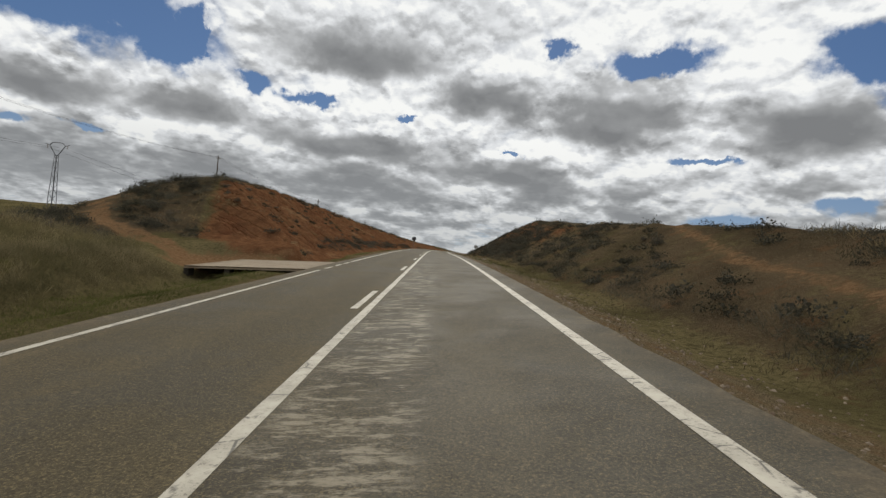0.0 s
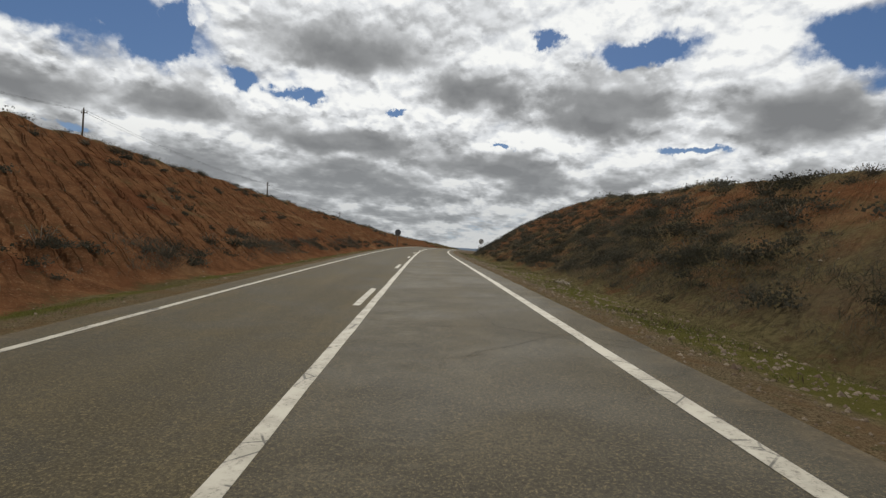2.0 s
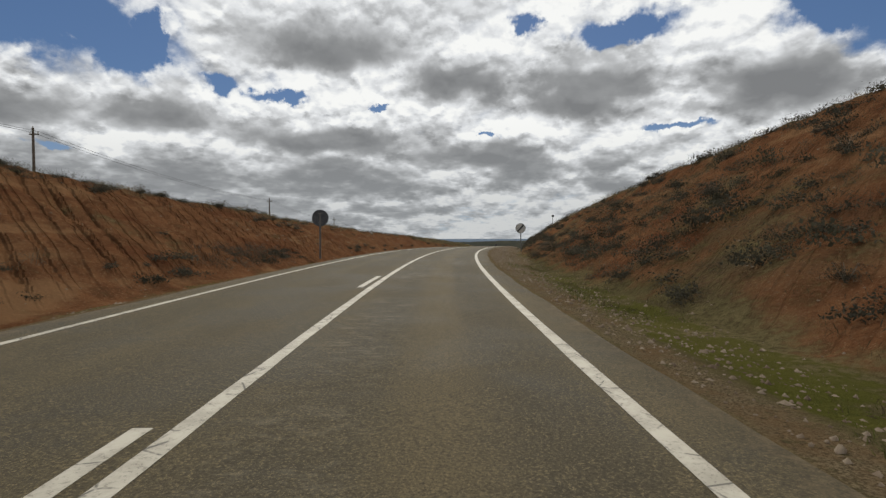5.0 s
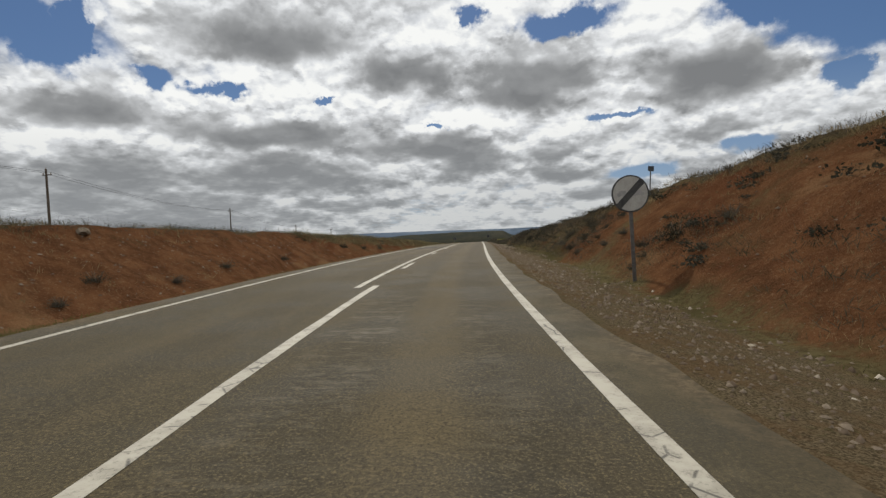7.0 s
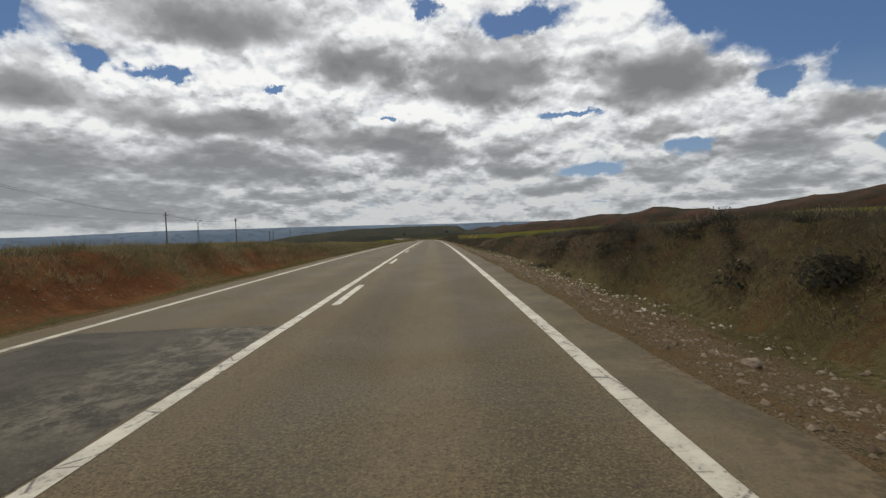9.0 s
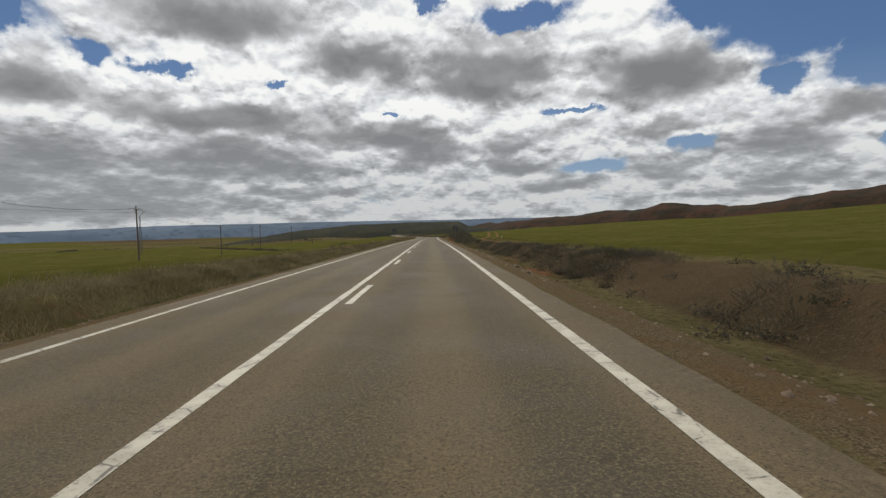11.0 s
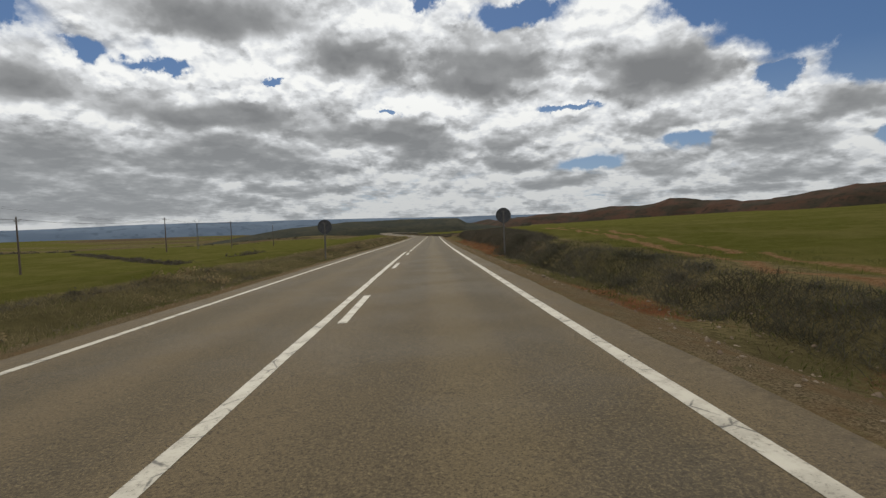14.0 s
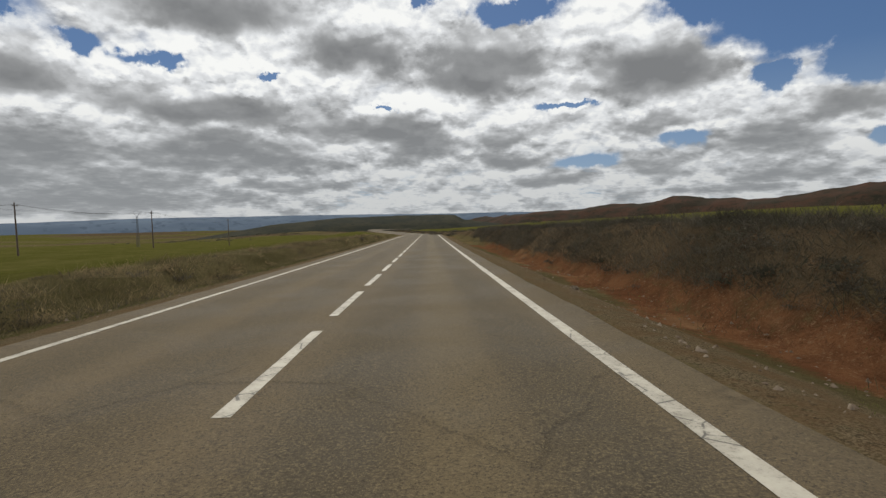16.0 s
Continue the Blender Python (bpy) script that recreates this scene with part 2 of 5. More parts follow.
def make_ground():
    m, k = material("dry_ground")
    p = where(k)
    n1, n2 = k.noise(p, 0.16, 5.0, 0.6), k.noise(p, 1.3, 6.0, 0.65)
    n3, n4 = k.noise(p, 7.0, 6.0, 0.7), k.noise(p, 45.0, 3.0, 0.6)
    grass = k.mix(k.ramp(n1, 0.36, 0.62), (0.066, 0.056, 0.027), (0.120, 0.097, 0.052))
    grass = k.mix(k.ramp(n3, 0.42, 0.66), grass, (0.052, 0.044, 0.023))
    grass = k.mix(k.ramp(n4, 0.52, 0.72, 0.0, 0.6), grass, (0.120, 0.099, 0.057))
    soil = k.mix(k.ramp(n2, 0.35, 0.65), (0.078, 0.035, 0.019), (0.136, 0.064, 0.033))
    soil = k.mix(k.ramp(n3, 0.5, 0.72, 0.0, 0.6), soil, (0.165, 0.095, 0.057))
    soil = k.mix(k.ramp(n4, 0.56, 0.7, 0.0, 0.55), soil, (0.087, 0.037, 0.019))
    n5 = k.noise(p, 16.0, 4.0, 0.7)
    soil = k.mix(k.ramp(n5, 0.57, 0.67, 0.0, 0.65), soil, (0.200, 0.130, 0.082))
    # dark specks painted in as small shadows among the pebbles
    soil = k.mix(k.ramp(n5, 0.43, 0.33, 0.0, 0.7), soil, (0.050, 0.027, 0.016))
    # paler beds of stony earth and darker damp ones
    bed = k.noise(k.vmath("MULTIPLY", p, (1.0, 0.5, 1.6)), 0.34, 4.0, 0.6, 0.5)
    soil = k.mix(k.ramp(bed, 0.55, 0.68, 0.0, 0.55), soil, (0.200, 0.118, 0.066))
    soil = k.mix(k.ramp(bed, 0.45, 0.33, 0.0, 0.60), soil, (0.078, 0.029, 0.016))
    gravel = k.mix(k.ramp(n4, 0.4, 0.62), (0.070, 0.053, 0.034), (0.158, 0.122, 0.082))
    gravel = k.mix(k.ramp(n2, 0.42, 0.64, 0.0, 0.7), gravel, (0.110, 0.070, 0.040))
    gravel = k.mix(k.ramp(n5, 0.44, 0.34, 0.0, 0.7), gravel, (0.045, 0.036, 0.024))
    gravel = k.mix(k.ramp(n3, 0.54, 0.68, 0.0, 0.55), gravel, (0.060, 0.058, 0.028))
    crop = k.mix(k.ramp(n2, 0.3, 0.7), (0.052, 0.054, 0.013), (0.074, 0.070, 0.021))
    crop = k.mix(k.ramp(n1, 0.42, 0.68, 0.0, 0.75), crop, (0.092, 0.080, 0.030))
    crop = k.mix(k.ramp(n4, 0.5, 0.7, 0.0, 0.5), crop, (0.030, 0.034, 0.006))
    path = k.mix(k.ramp(n3, 0.36, 0.66), (0.112, 0.060, 0.032), (0.170, 0.108, 0.064))
    wood = k.mix(k.ramp(n1, 0.4, 0.6), (0.048, 0.036, 0.024), (0.080, 0.058, 0.038))
    wood = k.mix(k.ramp(n5, 0.52, 0.66, 0.0, 0.6), wood, (0.115, 0.092, 0.062))
    wood = k.mix(k.ramp(n3, 0.55, 0.68, 0.0, 0.6), wood, (0.030, 0.027, 0.018))
    wood = k.mix(k.ramp(n2, 0.55, 0.68, 0.0, 0.40), wood, (0.112, 0.060, 0.032))
    edge = k.math("MULTIPLY", k.math("SUBTRACT", k.math("ADD", n2, n3), 1.0), 0.9)

    def mask(name, soft=0.22):
        return k.ramp(k.math("ADD", field(k, name), edge), 0.5 - soft, 0.5 + soft)

    colour = k.mix(mask("soil", 0.28), grass, soil)
    colour = k.mix(mask("scrub", 0.3), colour, wood)
    colour = k.mix(mask("crop", 0.12), colour, crop)
    colour = k.mix(mask("gravel", 0.25), colour, gravel)
    colour = k.mix(mask("path", 0.2), colour, path)
    # furrows washed into the cut slopes
    run = k.math("ADD", field(k, "rill"), k.math("MULTIPLY", k.math("SUBTRACT", k.noise(p, 1.1, 3.0, 0.6), 0.5), 0.36))
    turn = k.math("ADD", k.math("MULTIPLY", run, math.pi / 1.15), k.math("MULTIPLY", k.math("SINE", k.math("MULTIPLY", run, 0.31)), 1.1))
    furrow = k.ramp(k.math("ABSOLUTE", k.math("SINE", turn)), 0.0, 0.42, 1.0, 0.0)
    side = k.ramp(k.math("ABSOLUTE", k.math("SINE", k.math("ADD", k.math("MULTIPLY", turn, 1.63), 0.7))), 0.0, 0.30, 0.55, 0.0)
    furrow = k.math("MULTIPLY", k.math("MAXIMUM", furrow, side), k.ramp(k.noise(p, 0.5, 3.0, 0.6), 0.32, 0.55, 0.25, 1.0))
    furrow = k.math("MULTIPLY", furrow, field(k, "cut"))
    bump = k.math("ADD", k.math("MULTIPLY", n3, 0.6), k.math("MULTIPLY", n4, 0.25))
    bump = k.math("SUBTRACT", bump, k.math("MULTIPLY", furrow, 1.9))
    finish(k, k.vmath("MULTIPLY", colour, (0.98, 0.99, 0.92)), 1.0, 0.0, bump, 0.95, 0.17, 0.0)
    return m


def make_asphalt():
    m, k = material("worn_asphalt")
    p = where(k)
    lane, along = field(k, "across"), field(k, "along")
    n1, n2 = k.noise(p, 0.16, 4.0, 0.6), k.noise(p, 1.4, 5.0, 0.65)
    blotch = k.noise(p, 0.55, 5.0, 0.62, 0.4)
    grain, stone = k.noise(p, 46.0, 4.0, 0.9), k.noise(p, 85.0, 3.0, 0.75)
    streak_at = k.add("ShaderNodeCombineXYZ", X=k.math("MULTIPLY", lane, 1.4), Y=k.math("MULTIPLY", along, 0.03)).outputs[0]
    streak = k.noise(streak_at, 1.6, 4.0, 0.6)
    base = k.mix(k.ramp(n1, 0.35, 0.65), (0.058, 0.050, 0.032), (0.080, 0.067, 0.043))
    base = k.mix(k.ramp(streak, 0.38, 0.62, 0.0, 0.75), base, (0.050, 0.044, 0.029))
    base = k.mix(k.ramp(blotch, 0.46, 0.62, 0.0, 0.75), base, (0.036, 0.033, 0.024))
    speck = k.noise(p, 14.0, 3.0, 0.7)
    base = k.mix(k.ramp(speck, 0.58, 0.68, 0.0, 0.40), base, (0.125, 0.105, 0.060))
    base = k.mix(k.ramp(speck, 0.42, 0.32, 0.0, 0.40), base, (0.026, 0.024, 0.019))
    base = k.mix(k.ramp(blotch, 0.46, 0.30, 0.0, 0.45), base, (0.094, 0.078, 0.048))
    # browner binder past the bend
    base = k.mix(k.ramp(along, 135.0, 175.0, 0.0, 0.50), base, (0.112, 0.086, 0.058))

    def band(at, half, soft):
        return k.math("SUBTRACT", 1.0, k.ramp(k.math("ABSOLUTE", k.math("SUBTRACT", lane, at)), half, half + soft))

    # darker wheel paths, paler strips between them
    wheels = k.math("ADD", k.math("MULTIPLY", band(0.95, 0.2, 0.5), 0.50), k.math("MULTIPLY", band(2.55, 0.2, 0.5), 0.55))
    wheels = k.math("ADD", wheels, k.math("MULTIPLY", k.math("ADD", band(-0.9, 0.2, 0.5), band(-2.5, 0.2, 0.5)), 0.38))
    base = k.mix(k.math("MULTIPLY", wheels, k.ramp(n1, 0.25, 0.6, 0.4, 1.0)), base, (0.032, 0.029, 0.022))
    base = k.mix(k.math("MULTIPLY", band(1.75, 0.12, 0.4), 0.40), base, (0.092, 0.075, 0.045))
    # older, darker paving in the near lane of the first climb
    old = k.math("MULTIPLY", k.ramp(lane, 0.05, 0.3), k.ramp(along, 110.0, 40.0))
    mottle = k.mix(k.ramp(n2, 0.35, 0.66), (0.036, 0.034, 0.029), (0.062, 0.058, 0.048))
    base = k.mix(k.math("MULTIPLY", old, 0.72), base, mottle)
    pebble = k.noise(p, 9.0, 5.0, 0.75)
    base = k.mix(k.ramp(grain, 0.52, 0.64, 0.0, 0.90), base, (0.150, 0.127, 0.082))
    base = k.mix(k.ramp(grain, 0.48, 0.36, 0.0, 0.90), base, (0.020, 0.018, 0.014))
    base = k.mix(k.ramp(pebble, 0.55, 0.70, 0.0, 0.40), base, (0.030, 0.027, 0.020))
    # pale scuffs in the wheel paths: short marks lying across the lane
    mark_at = k.add("ShaderNodeCombineXYZ", X=k.math("MULTIPLY", lane, 1.9), Y=k.math("MULTIPLY", along, 5.2), Z=4.0).outputs[0]
    mark = k.math("ADD", k.math("MULTIPLY", k.noise(mark_at, 1.6, 7.0, 0.80), 0.8), k.math("MULTIPLY", n2, 0.2))
    come_and_go = k.noise(k.add("ShaderNodeCombineXYZ", X=along).outputs[0], 0.16, 2.0)
    zone = k.math("ADD", band(0.90, 0.28, 0.35), k.math("MULTIPLY", k.math("MULTIPLY", band(2.35, 0.15, 0.3), 0.7), k.ramp(along, 85.0, 115.0)), clamp=True)
    zone = k.math("MULTIPLY", zone, k.math("MULTIPLY", k.math("MULTIPLY", k.ramp(come_and_go, 0.38, 0.62, 0.10, 0.48), k.ramp(along, 60.0, 110.0, 0.65, 1.0)), k.ramp(along, 168.0, 130.0)))
    start = k.math("MULTIPLY", band(0.80, 0.35, 0.35), k.ramp(along, 36.0, 16.0))
    zone = k.math("MAXIMUM", zone, start)
    scuff = k.math("MULTIPLY", k.ramp(mark, 0.49, 0.60), zone)
    base = k.mix(k.math("MULTIPLY", scuff, 0.75), base, (0.215, 0.200, 0.170))
    apron = k.math("MULTIPLY", k.ramp(lane, 3.28, 3.36), k.math("MULTIPLY", k.ramp(along, 108.0, 126.0), k.ramp(along, 220.0, 195.0)))
    base = k.mix(k.math("MULTIPLY", apron, 0.5), base, k.mix(k.ramp(n2, 0.4, 0.62), (0.052, 0.047, 0.034), (0.105, 0.092, 0.066)))
    edge = k.ramp(k.math("ADD", k.math("ABSOLUTE", lane), k.math("MULTIPLY", n2, 1.3)), 4.2, 4.8, 0.0, 0.9)
    base = k.mix(edge, base, k.mix(k.ramp(pebble, 0.42, 0.6), (0.060, 0.048, 0.032), (0.140, 0.112, 0.076)))
    shaken = k.vmath("MULTIPLY", k.add("ShaderNodeCombineXYZ", X=n2, Y=grain).outputs[0], (0.8, 0.5, 0))
    crack = k.add("ShaderNodeTexVoronoi", Vector=k.vmath("ADD", p, shaken), Scale=0.42)
    crack.feature = "DISTANCE_TO_EDGE"
    line = k.math("MULTIPLY", k.ramp(crack.outputs["Distance"], 0.008, 0.002), k.ramp(n1, 0.57, 0.66))
    base = k.mix(k.math("MULTIPLY", line, 0.30), base, (0.013, 0.012, 0.010))
    bump = k.math("SUBTRACT", k.math("ADD", k.math("MULTIPLY", grain, 0.6), k.math("MULTIPLY", stone, 0.4)), line)
    rough = k.math("SUBTRACT", k.math("SUBTRACT", k.ramp(blotch, 0.4, 0.65, 0.88, 0.76), k.math("MULTIPLY", scuff, 0.15)), k.math("MULTIPLY", old, 0.10))
    finish(k, k.vmath("MULTIPLY", base, (0.97, 0.90, 0.765)), rough, 0.0, bump, 0.45, 0.012, 0.16)
    return m


def make_patch():
    """Newer dark asphalt, scraped pale beside the centre line."""
    m, k = material("patch_asphalt")
    p = where(k)
    lane, along = field(k, "across"), field(k, "along")
    n, g = k.noise(p, 2.2, 5.0, 0.7), k.noise(p, 40.0, 4.0, 0.85)
    base = k.mix(k.ramp(n, 0.36, 0.64), (0.021, 0.019, 0.015), (0.046, 0.040, 0.030))
    base = k.mix(k.ramp(g, 0.50, 0.64, 0.0, 0.7), base, (0.088, 0.076, 0.054))
    mark = k.noise(k.add("ShaderNodeCombineXYZ", X=k.math("MULTIPLY", lane, 2.4), Y=k.math("MULTIPLY", along, 1.6), Z=2.0).outputs[0], 1.5, 7.0, 0.78)
    zone = k.math("MULTIPLY", k.ramp(lane, -1.9, -1.0), k.ramp(along, 179.0, 179.8))
    base = k.mix(k.math("MULTIPLY", k.math("MULTIPLY", k.ramp(mark, 0.44, 0.62), zone), 0.65), base, (0.135, 0.120, 0.092))
    finish(k, base, 0.85, 0.0, g, 0.5, 0.01, 0.16)
    return m


def make_paint():
    m, k = material("road_paint")
    p = where(k)
    n, g = k.noise(p, 3.0, 5.0, 0.7), k.noise(p, 30.0, 4.0, 0.75)
    colour = k.mix(k.ramp(n, 0.35, 0.7), (0.37, 0.345, 0.285), (0.25, 0.23, 0.185))
    worn = k.math("MULTIPLY", k.ramp(g, 0.52, 0.64), k.ramp(n, 0.38, 0.58))
    colour = k.mix(k.math("MULTIPLY", worn, 0.8), colour, (0.115, 0.101, 0.079))
    crack = k.add("ShaderNodeTexVoronoi", Vector=p, Scale=2.6)
    crack.feature = "DISTANCE_TO_EDGE"
    colour = k.mix(k.math("MULTIPLY", k.ramp(crack.outputs["Distance"], 0.03, 0.008), k.ramp(n, 0.44, 0.56)), colour, (0.072, 0.065, 0.054))
    finish(k, colour, 0.6, 0.0, g, 0.4, 0.004, 0.35)
    return m


def make_leafy(name, a, b, c, thin=0.45):
    """Colour by island, for blades and twigs; light passes through them."""
    m, k = material(name)
    r = k.add("ShaderNodeNewGeometry").outputs["Random Per Island"]
    n = k.noise(where(k), 0.55, 3.0, 0.6)
    colour = k.mix(k.ramp(r, 0.0, 1.0, smooth=False), a, b)
    colour = k.mix(k.ramp(n, 0.42, 0.64), colour, c)
    leaf = k.noise(where(k), 26.0, 4.0, 0.7)
    colour = k.mix(k.ramp(leaf, 0.52, 0.36, 0.0, 0.55), colour, k.vmath("MULTIPLY", colour, (0.50, 0.52, 0.50)))
    uneven = k.add("ShaderNodeBump", Height=leaf)
    uneven.inputs["Strength"].default_value, uneven.inputs["Distance"].default_value = 0.8, 0.05
    solid = k.add("ShaderNodeBsdfDiffuse", Color=colour, Normal=uneven.outputs[0])
    shine = k.add("ShaderNodeBsdfTranslucent", Color=colour)
    both = k.add("ShaderNodeMixShader")
    both.inputs[0].default_value = thin
    k.t.links.new(solid.outputs[0], both.inputs[1])
    k.t.links.new(shine.outputs[0], both.inputs[2])
    k.t.links.new(both.outputs[0], k.add("ShaderNodeOutputMaterial").inputs[0])
    return m


def make_plain(name, a, b, scale=6.0, rough=0.7, metal=0.0, bump=0.25, depth=0.006, spec=0.35):
    m, k = material(name)
    p = k.add("ShaderNodeTexCoord").outputs["Object"]
    n, g = k.noise(p, scale, 5.0, 0.65), k.noise(p, scale * 9, 3.0, 0.6)
    colour = k.mix(k.ramp(k.math("ADD", k.math("MULTIPLY", n, 0.7), k.math("MULTIPLY", g, 0.3)), 0.36, 0.64), a, b)
    finish(k, colour, rough, metal, g, bump, depth, spec)
    return m


def make_stone(name, a, b):
    m, k = material(name)
    r = k.add("ShaderNodeNewGeometry").outputs["Random Per Island"]
    n = k.noise(where(k), 18.0, 4.0, 0.65)
    colour = k.mix(k.ramp(r, 0.1, 0.9, smooth=False), a, b)
    colour = k.mix(k.ramp(n, 0.45, 0.7, 0.0, 0.6), colour, (0.102, 0.072, 0.048))
    finish(k, colour, 0.9, 0.0, n, 0.5, 0.02, 0.2)
    return m


def make_far(name, low, high, streak, scale):
    m, k = material(name)
    p = where(k)
    n, g = k.noise(k.vmath("MULTIPLY", p, (1, 1, 4)), scale, 6.0, 0.6), k.noise(p, scale * 6, 4.0, 0.6)
    colour = k.mix(k.ramp(n, 0.38, 0.62), low, high)
    colour = k.mix(k.ramp(g, 0.52, 0.66, 0.0, 0.7), colour, streak)
    finish(k, colour, 1.0, 0.0, n, 0.5, 4.0, 0.05)
    return m


GROUND, ASPHALT, PAINT = make_ground(), make_asphalt(), make_paint()
STRAW = make_leafy("dry_grass", (0.31, 0.24, 0.135), (0.20, 0.152, 0.085), (0.125, 0.10, 0.055))
PALE = make_leafy("pale_tall_grass", (0.235, 0.195, 0.115), (0.150, 0.125, 0.070), (0.098, 0.088, 0.045))
WITHERED = make_leafy("withered_grass", (0.118, 0.092, 0.054), (0.078, 0.062, 0.038), (0.054, 0.044, 0.028))
GREEN = make_leafy("verge_grass", (0.085, 0.098, 0.028), (0.135, 0.122, 0.050), (0.060, 0.068, 0.022))
SCRUB = make_leafy("scrub_twigs", (0.084, 0.073, 0.057), (0.124, 0.110, 0.086), (0.058, 0.052, 0.040), 0.3)
SAGE = make_leafy("grey_scrub", (0.072, 0.067, 0.050), (0.112, 0.103, 0.078), (0.050, 0.050, 0.034), 0.35)
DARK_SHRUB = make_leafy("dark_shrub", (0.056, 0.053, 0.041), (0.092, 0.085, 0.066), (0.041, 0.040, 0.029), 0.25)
STONE = make_stone("field_stone", (0.078, 0.053, 0.034), (0.165, 0.130, 0.094))
PALE_STONE = make_stone("pale_stone", (0.20, 0.165, 0.12), (0.34, 0.30, 0.24))
BARK = make_plain("weathered_stem", (0.10, 0.075, 0.05), (0.17, 0.135, 0.10), 8.0, 0.9)
DEAD_WOOD = make_plain("bleached_wood", (0.30, 0.26, 0.21), (0.20, 0.165, 0.13), 6.0, 0.9)
PATCH = make_patch()
CONCRETE = make_plain("aged_concrete", (0.200, 0.160, 0.108), (0.135, 0.098, 0.062), 1.6, 0.9, 0.0, 0.5, 0.01)
# mud-dark tone standing in for the shade inside the culvert opening
CULVERT_SHADE = make_plain("culvert_shade", (0.020, 0.017, 0.013), (0.045, 0.036, 0.026), 4.0, 0.95)
POLE_WOOD = make_plain("creosoted_wood", (0.060, 0.045, 0.034), (0.115, 0.088, 0.068), 5.0, 0.85)
PYLON_STEEL = make_plain("weathered_steel", (0.075, 0.077, 0.082), (0.12, 0.12, 0.125), 6.0, 0.7, 0.3, 0.1, 0.002)
STEEL = make_plain("galvanised_steel", (0.095, 0.090, 0.085), (0.15, 0.145, 0.14), 9.0, 0.55, 0.6, 0.15, 0.002)
SIGN_BACK = make_plain("dull_sign_back", (0.045, 0.046, 0.052), (0.072, 0.073, 0.078), 5.0, 0.65, 0.3, 0.1, 0.002)
SIGN_WHITE = make_plain("sign_white", (0.40, 0.39, 0.36), (0.31, 0.30, 0.275), 3.0, 0.55, 0.0, 0.05, 0.001)
SIGN_BLACK = make_plain("sign_black", (0.030, 0.030, 0.032), (0.065, 0.063, 0.060), 5.0, 0.6, 0.0, 0.05, 0.001)
SIGN_GREY = make_plain("sign_grey", (0.23, 0.23, 0.225), (0.32, 0.31, 0.30), 5.0, 0.6, 0.0, 0.05, 0.001)
PORCELAIN = make_plain("insulator_glaze", (0.20, 0.16, 0.13), (0.30, 0.26, 0.22), 9.0, 0.35)
WIRE = make_plain("overhead_cable", (0.045, 0.045, 0.048), (0.08, 0.08, 0.08), 3.0, 0.6)
RED_HILL = make_far("far_red_hills", (0.050, 0.027, 0.018), (0.027, 0.022, 0.015), (0.014, 0.015, 0.010), 0.014)
# the blue of distant haze is put into this ridge's base colour
HAZE_RIDGE = make_far("haze_blue_ridge", (0.070, 0.096, 0.136), (0.092, 0.122, 0.165), (0.052, 0.072, 0.102), 0.0022)
MESA = make_far("wooded_plateau", (0.020, 0.022, 0.016), (0.032, 0.031, 0.020), (0.013, 0.015, 0.013), 0.014)

# ------------------------------------------------------------ the line of the road
STATION = np.array([*range(-20, 441, 20), 460, 480, 500, 520, 560, 600, 640, 680, 720, 760, 820], float)
HEADING = np.array([-10.997, -11.125, -11.296, -11.587, -11.565, -11.035, -9.246, -6.187, -2.25, 0.207, 0.664, 0.409, 0.316, 0.202,
                    -0.004, -0.099, -0.125, 0.115, 0.527, 0.609, 0.635, 0.675, 0.712, 0.3, -1.0, -3.0, -6.0, -9.0, -13.0, -12.0, -6.0, 4.0, 10.0, 8.0, 0.0])
GRADE = np.array([2.126, 1.906, 1.692, 1.314, 1.059, 0.972, 0.93, 0.746, 0.315, -0.059, -0.314, -0.544, -0.814, -0.964, -1.078, -1.191,
                  -1.253, -1.335, -1.364, -1.253, -1.149, -1.08, -1.15, -1.4, -1.7, -1.8, -1.6, -1.2, -0.5, -0.3, -0.6, -1.0, -1.2, -1.2, -0.8])
FALL_R = np.array([-0.132, -0.111, -0.092, -0.068, -0.041, -0.014, 0.009, 0.022, 0.02, 0.009, -0.004, -0.013, -0.018, -0.021, -0.023, -0.023,
                   -0.023, -0.022, -0.021, -0.021, -0.02, -0.018, -0.016, -0.014, -0.02, -0.03, -0.03, -0.03, -0.03, -0.02, 0, 0.02, 0.02, 0, 0])
FALL_L = np.array([-0.115, -0.095, -0.076, -0.058, -0.038, -0.021, -0.008, 0.0, 0.0, -0.007, -0.018, -0.027, -0.034, -0.038, -0.041, -0.043,
                   -0.042, -0.039, -0.033, -0.028, -0.023, -0.019, -0.015, -0.011, -0.02, -0.03, -0.03, -0.03, -0.03, -0.02, 0, 0.02, 0.02, 0, 0])


def spline(x, y, q):
    """A natural cubic through the stations."""
    n, h = len(x), np.diff(x)
    a, b = np.eye(n), np.zeros(n)
    for i in range(1, n - 1):
        a[i, i - 1:i + 2] = h[i - 1], 2 * (h[i - 1] + h[i]), h[i]
        b[i] = 6 * ((y[i + 1] - y[i]) / h[i] - (y[i] - y[i - 1]) / h[i - 1])
    m = np.linalg.solve(a, b)
    i = np.clip(np.searchsorted(x, q) - 1, 0, n - 2)
    d, w = q - x[i], h[i]
    return y[i] + d * ((y[i + 1] - y[i]) / w - w * (2 * m[i] + m[i + 1]) / 6) + d * d * m[i] / 2 + d ** 3 * (m[i + 1] - m[i]) / (6 * w)


S_FINE = np.arange(-20.0, 820.1, 2.0)
TURN = np.radians(spline(STATION, HEADING, S_FINE))
RISE = np.radians(spline(STATION, GRADE, S_FINE))
E_R, E_L = spline(STATION, FALL_R, S_FINE), spline(STATION, FALL_L, S_FINE)


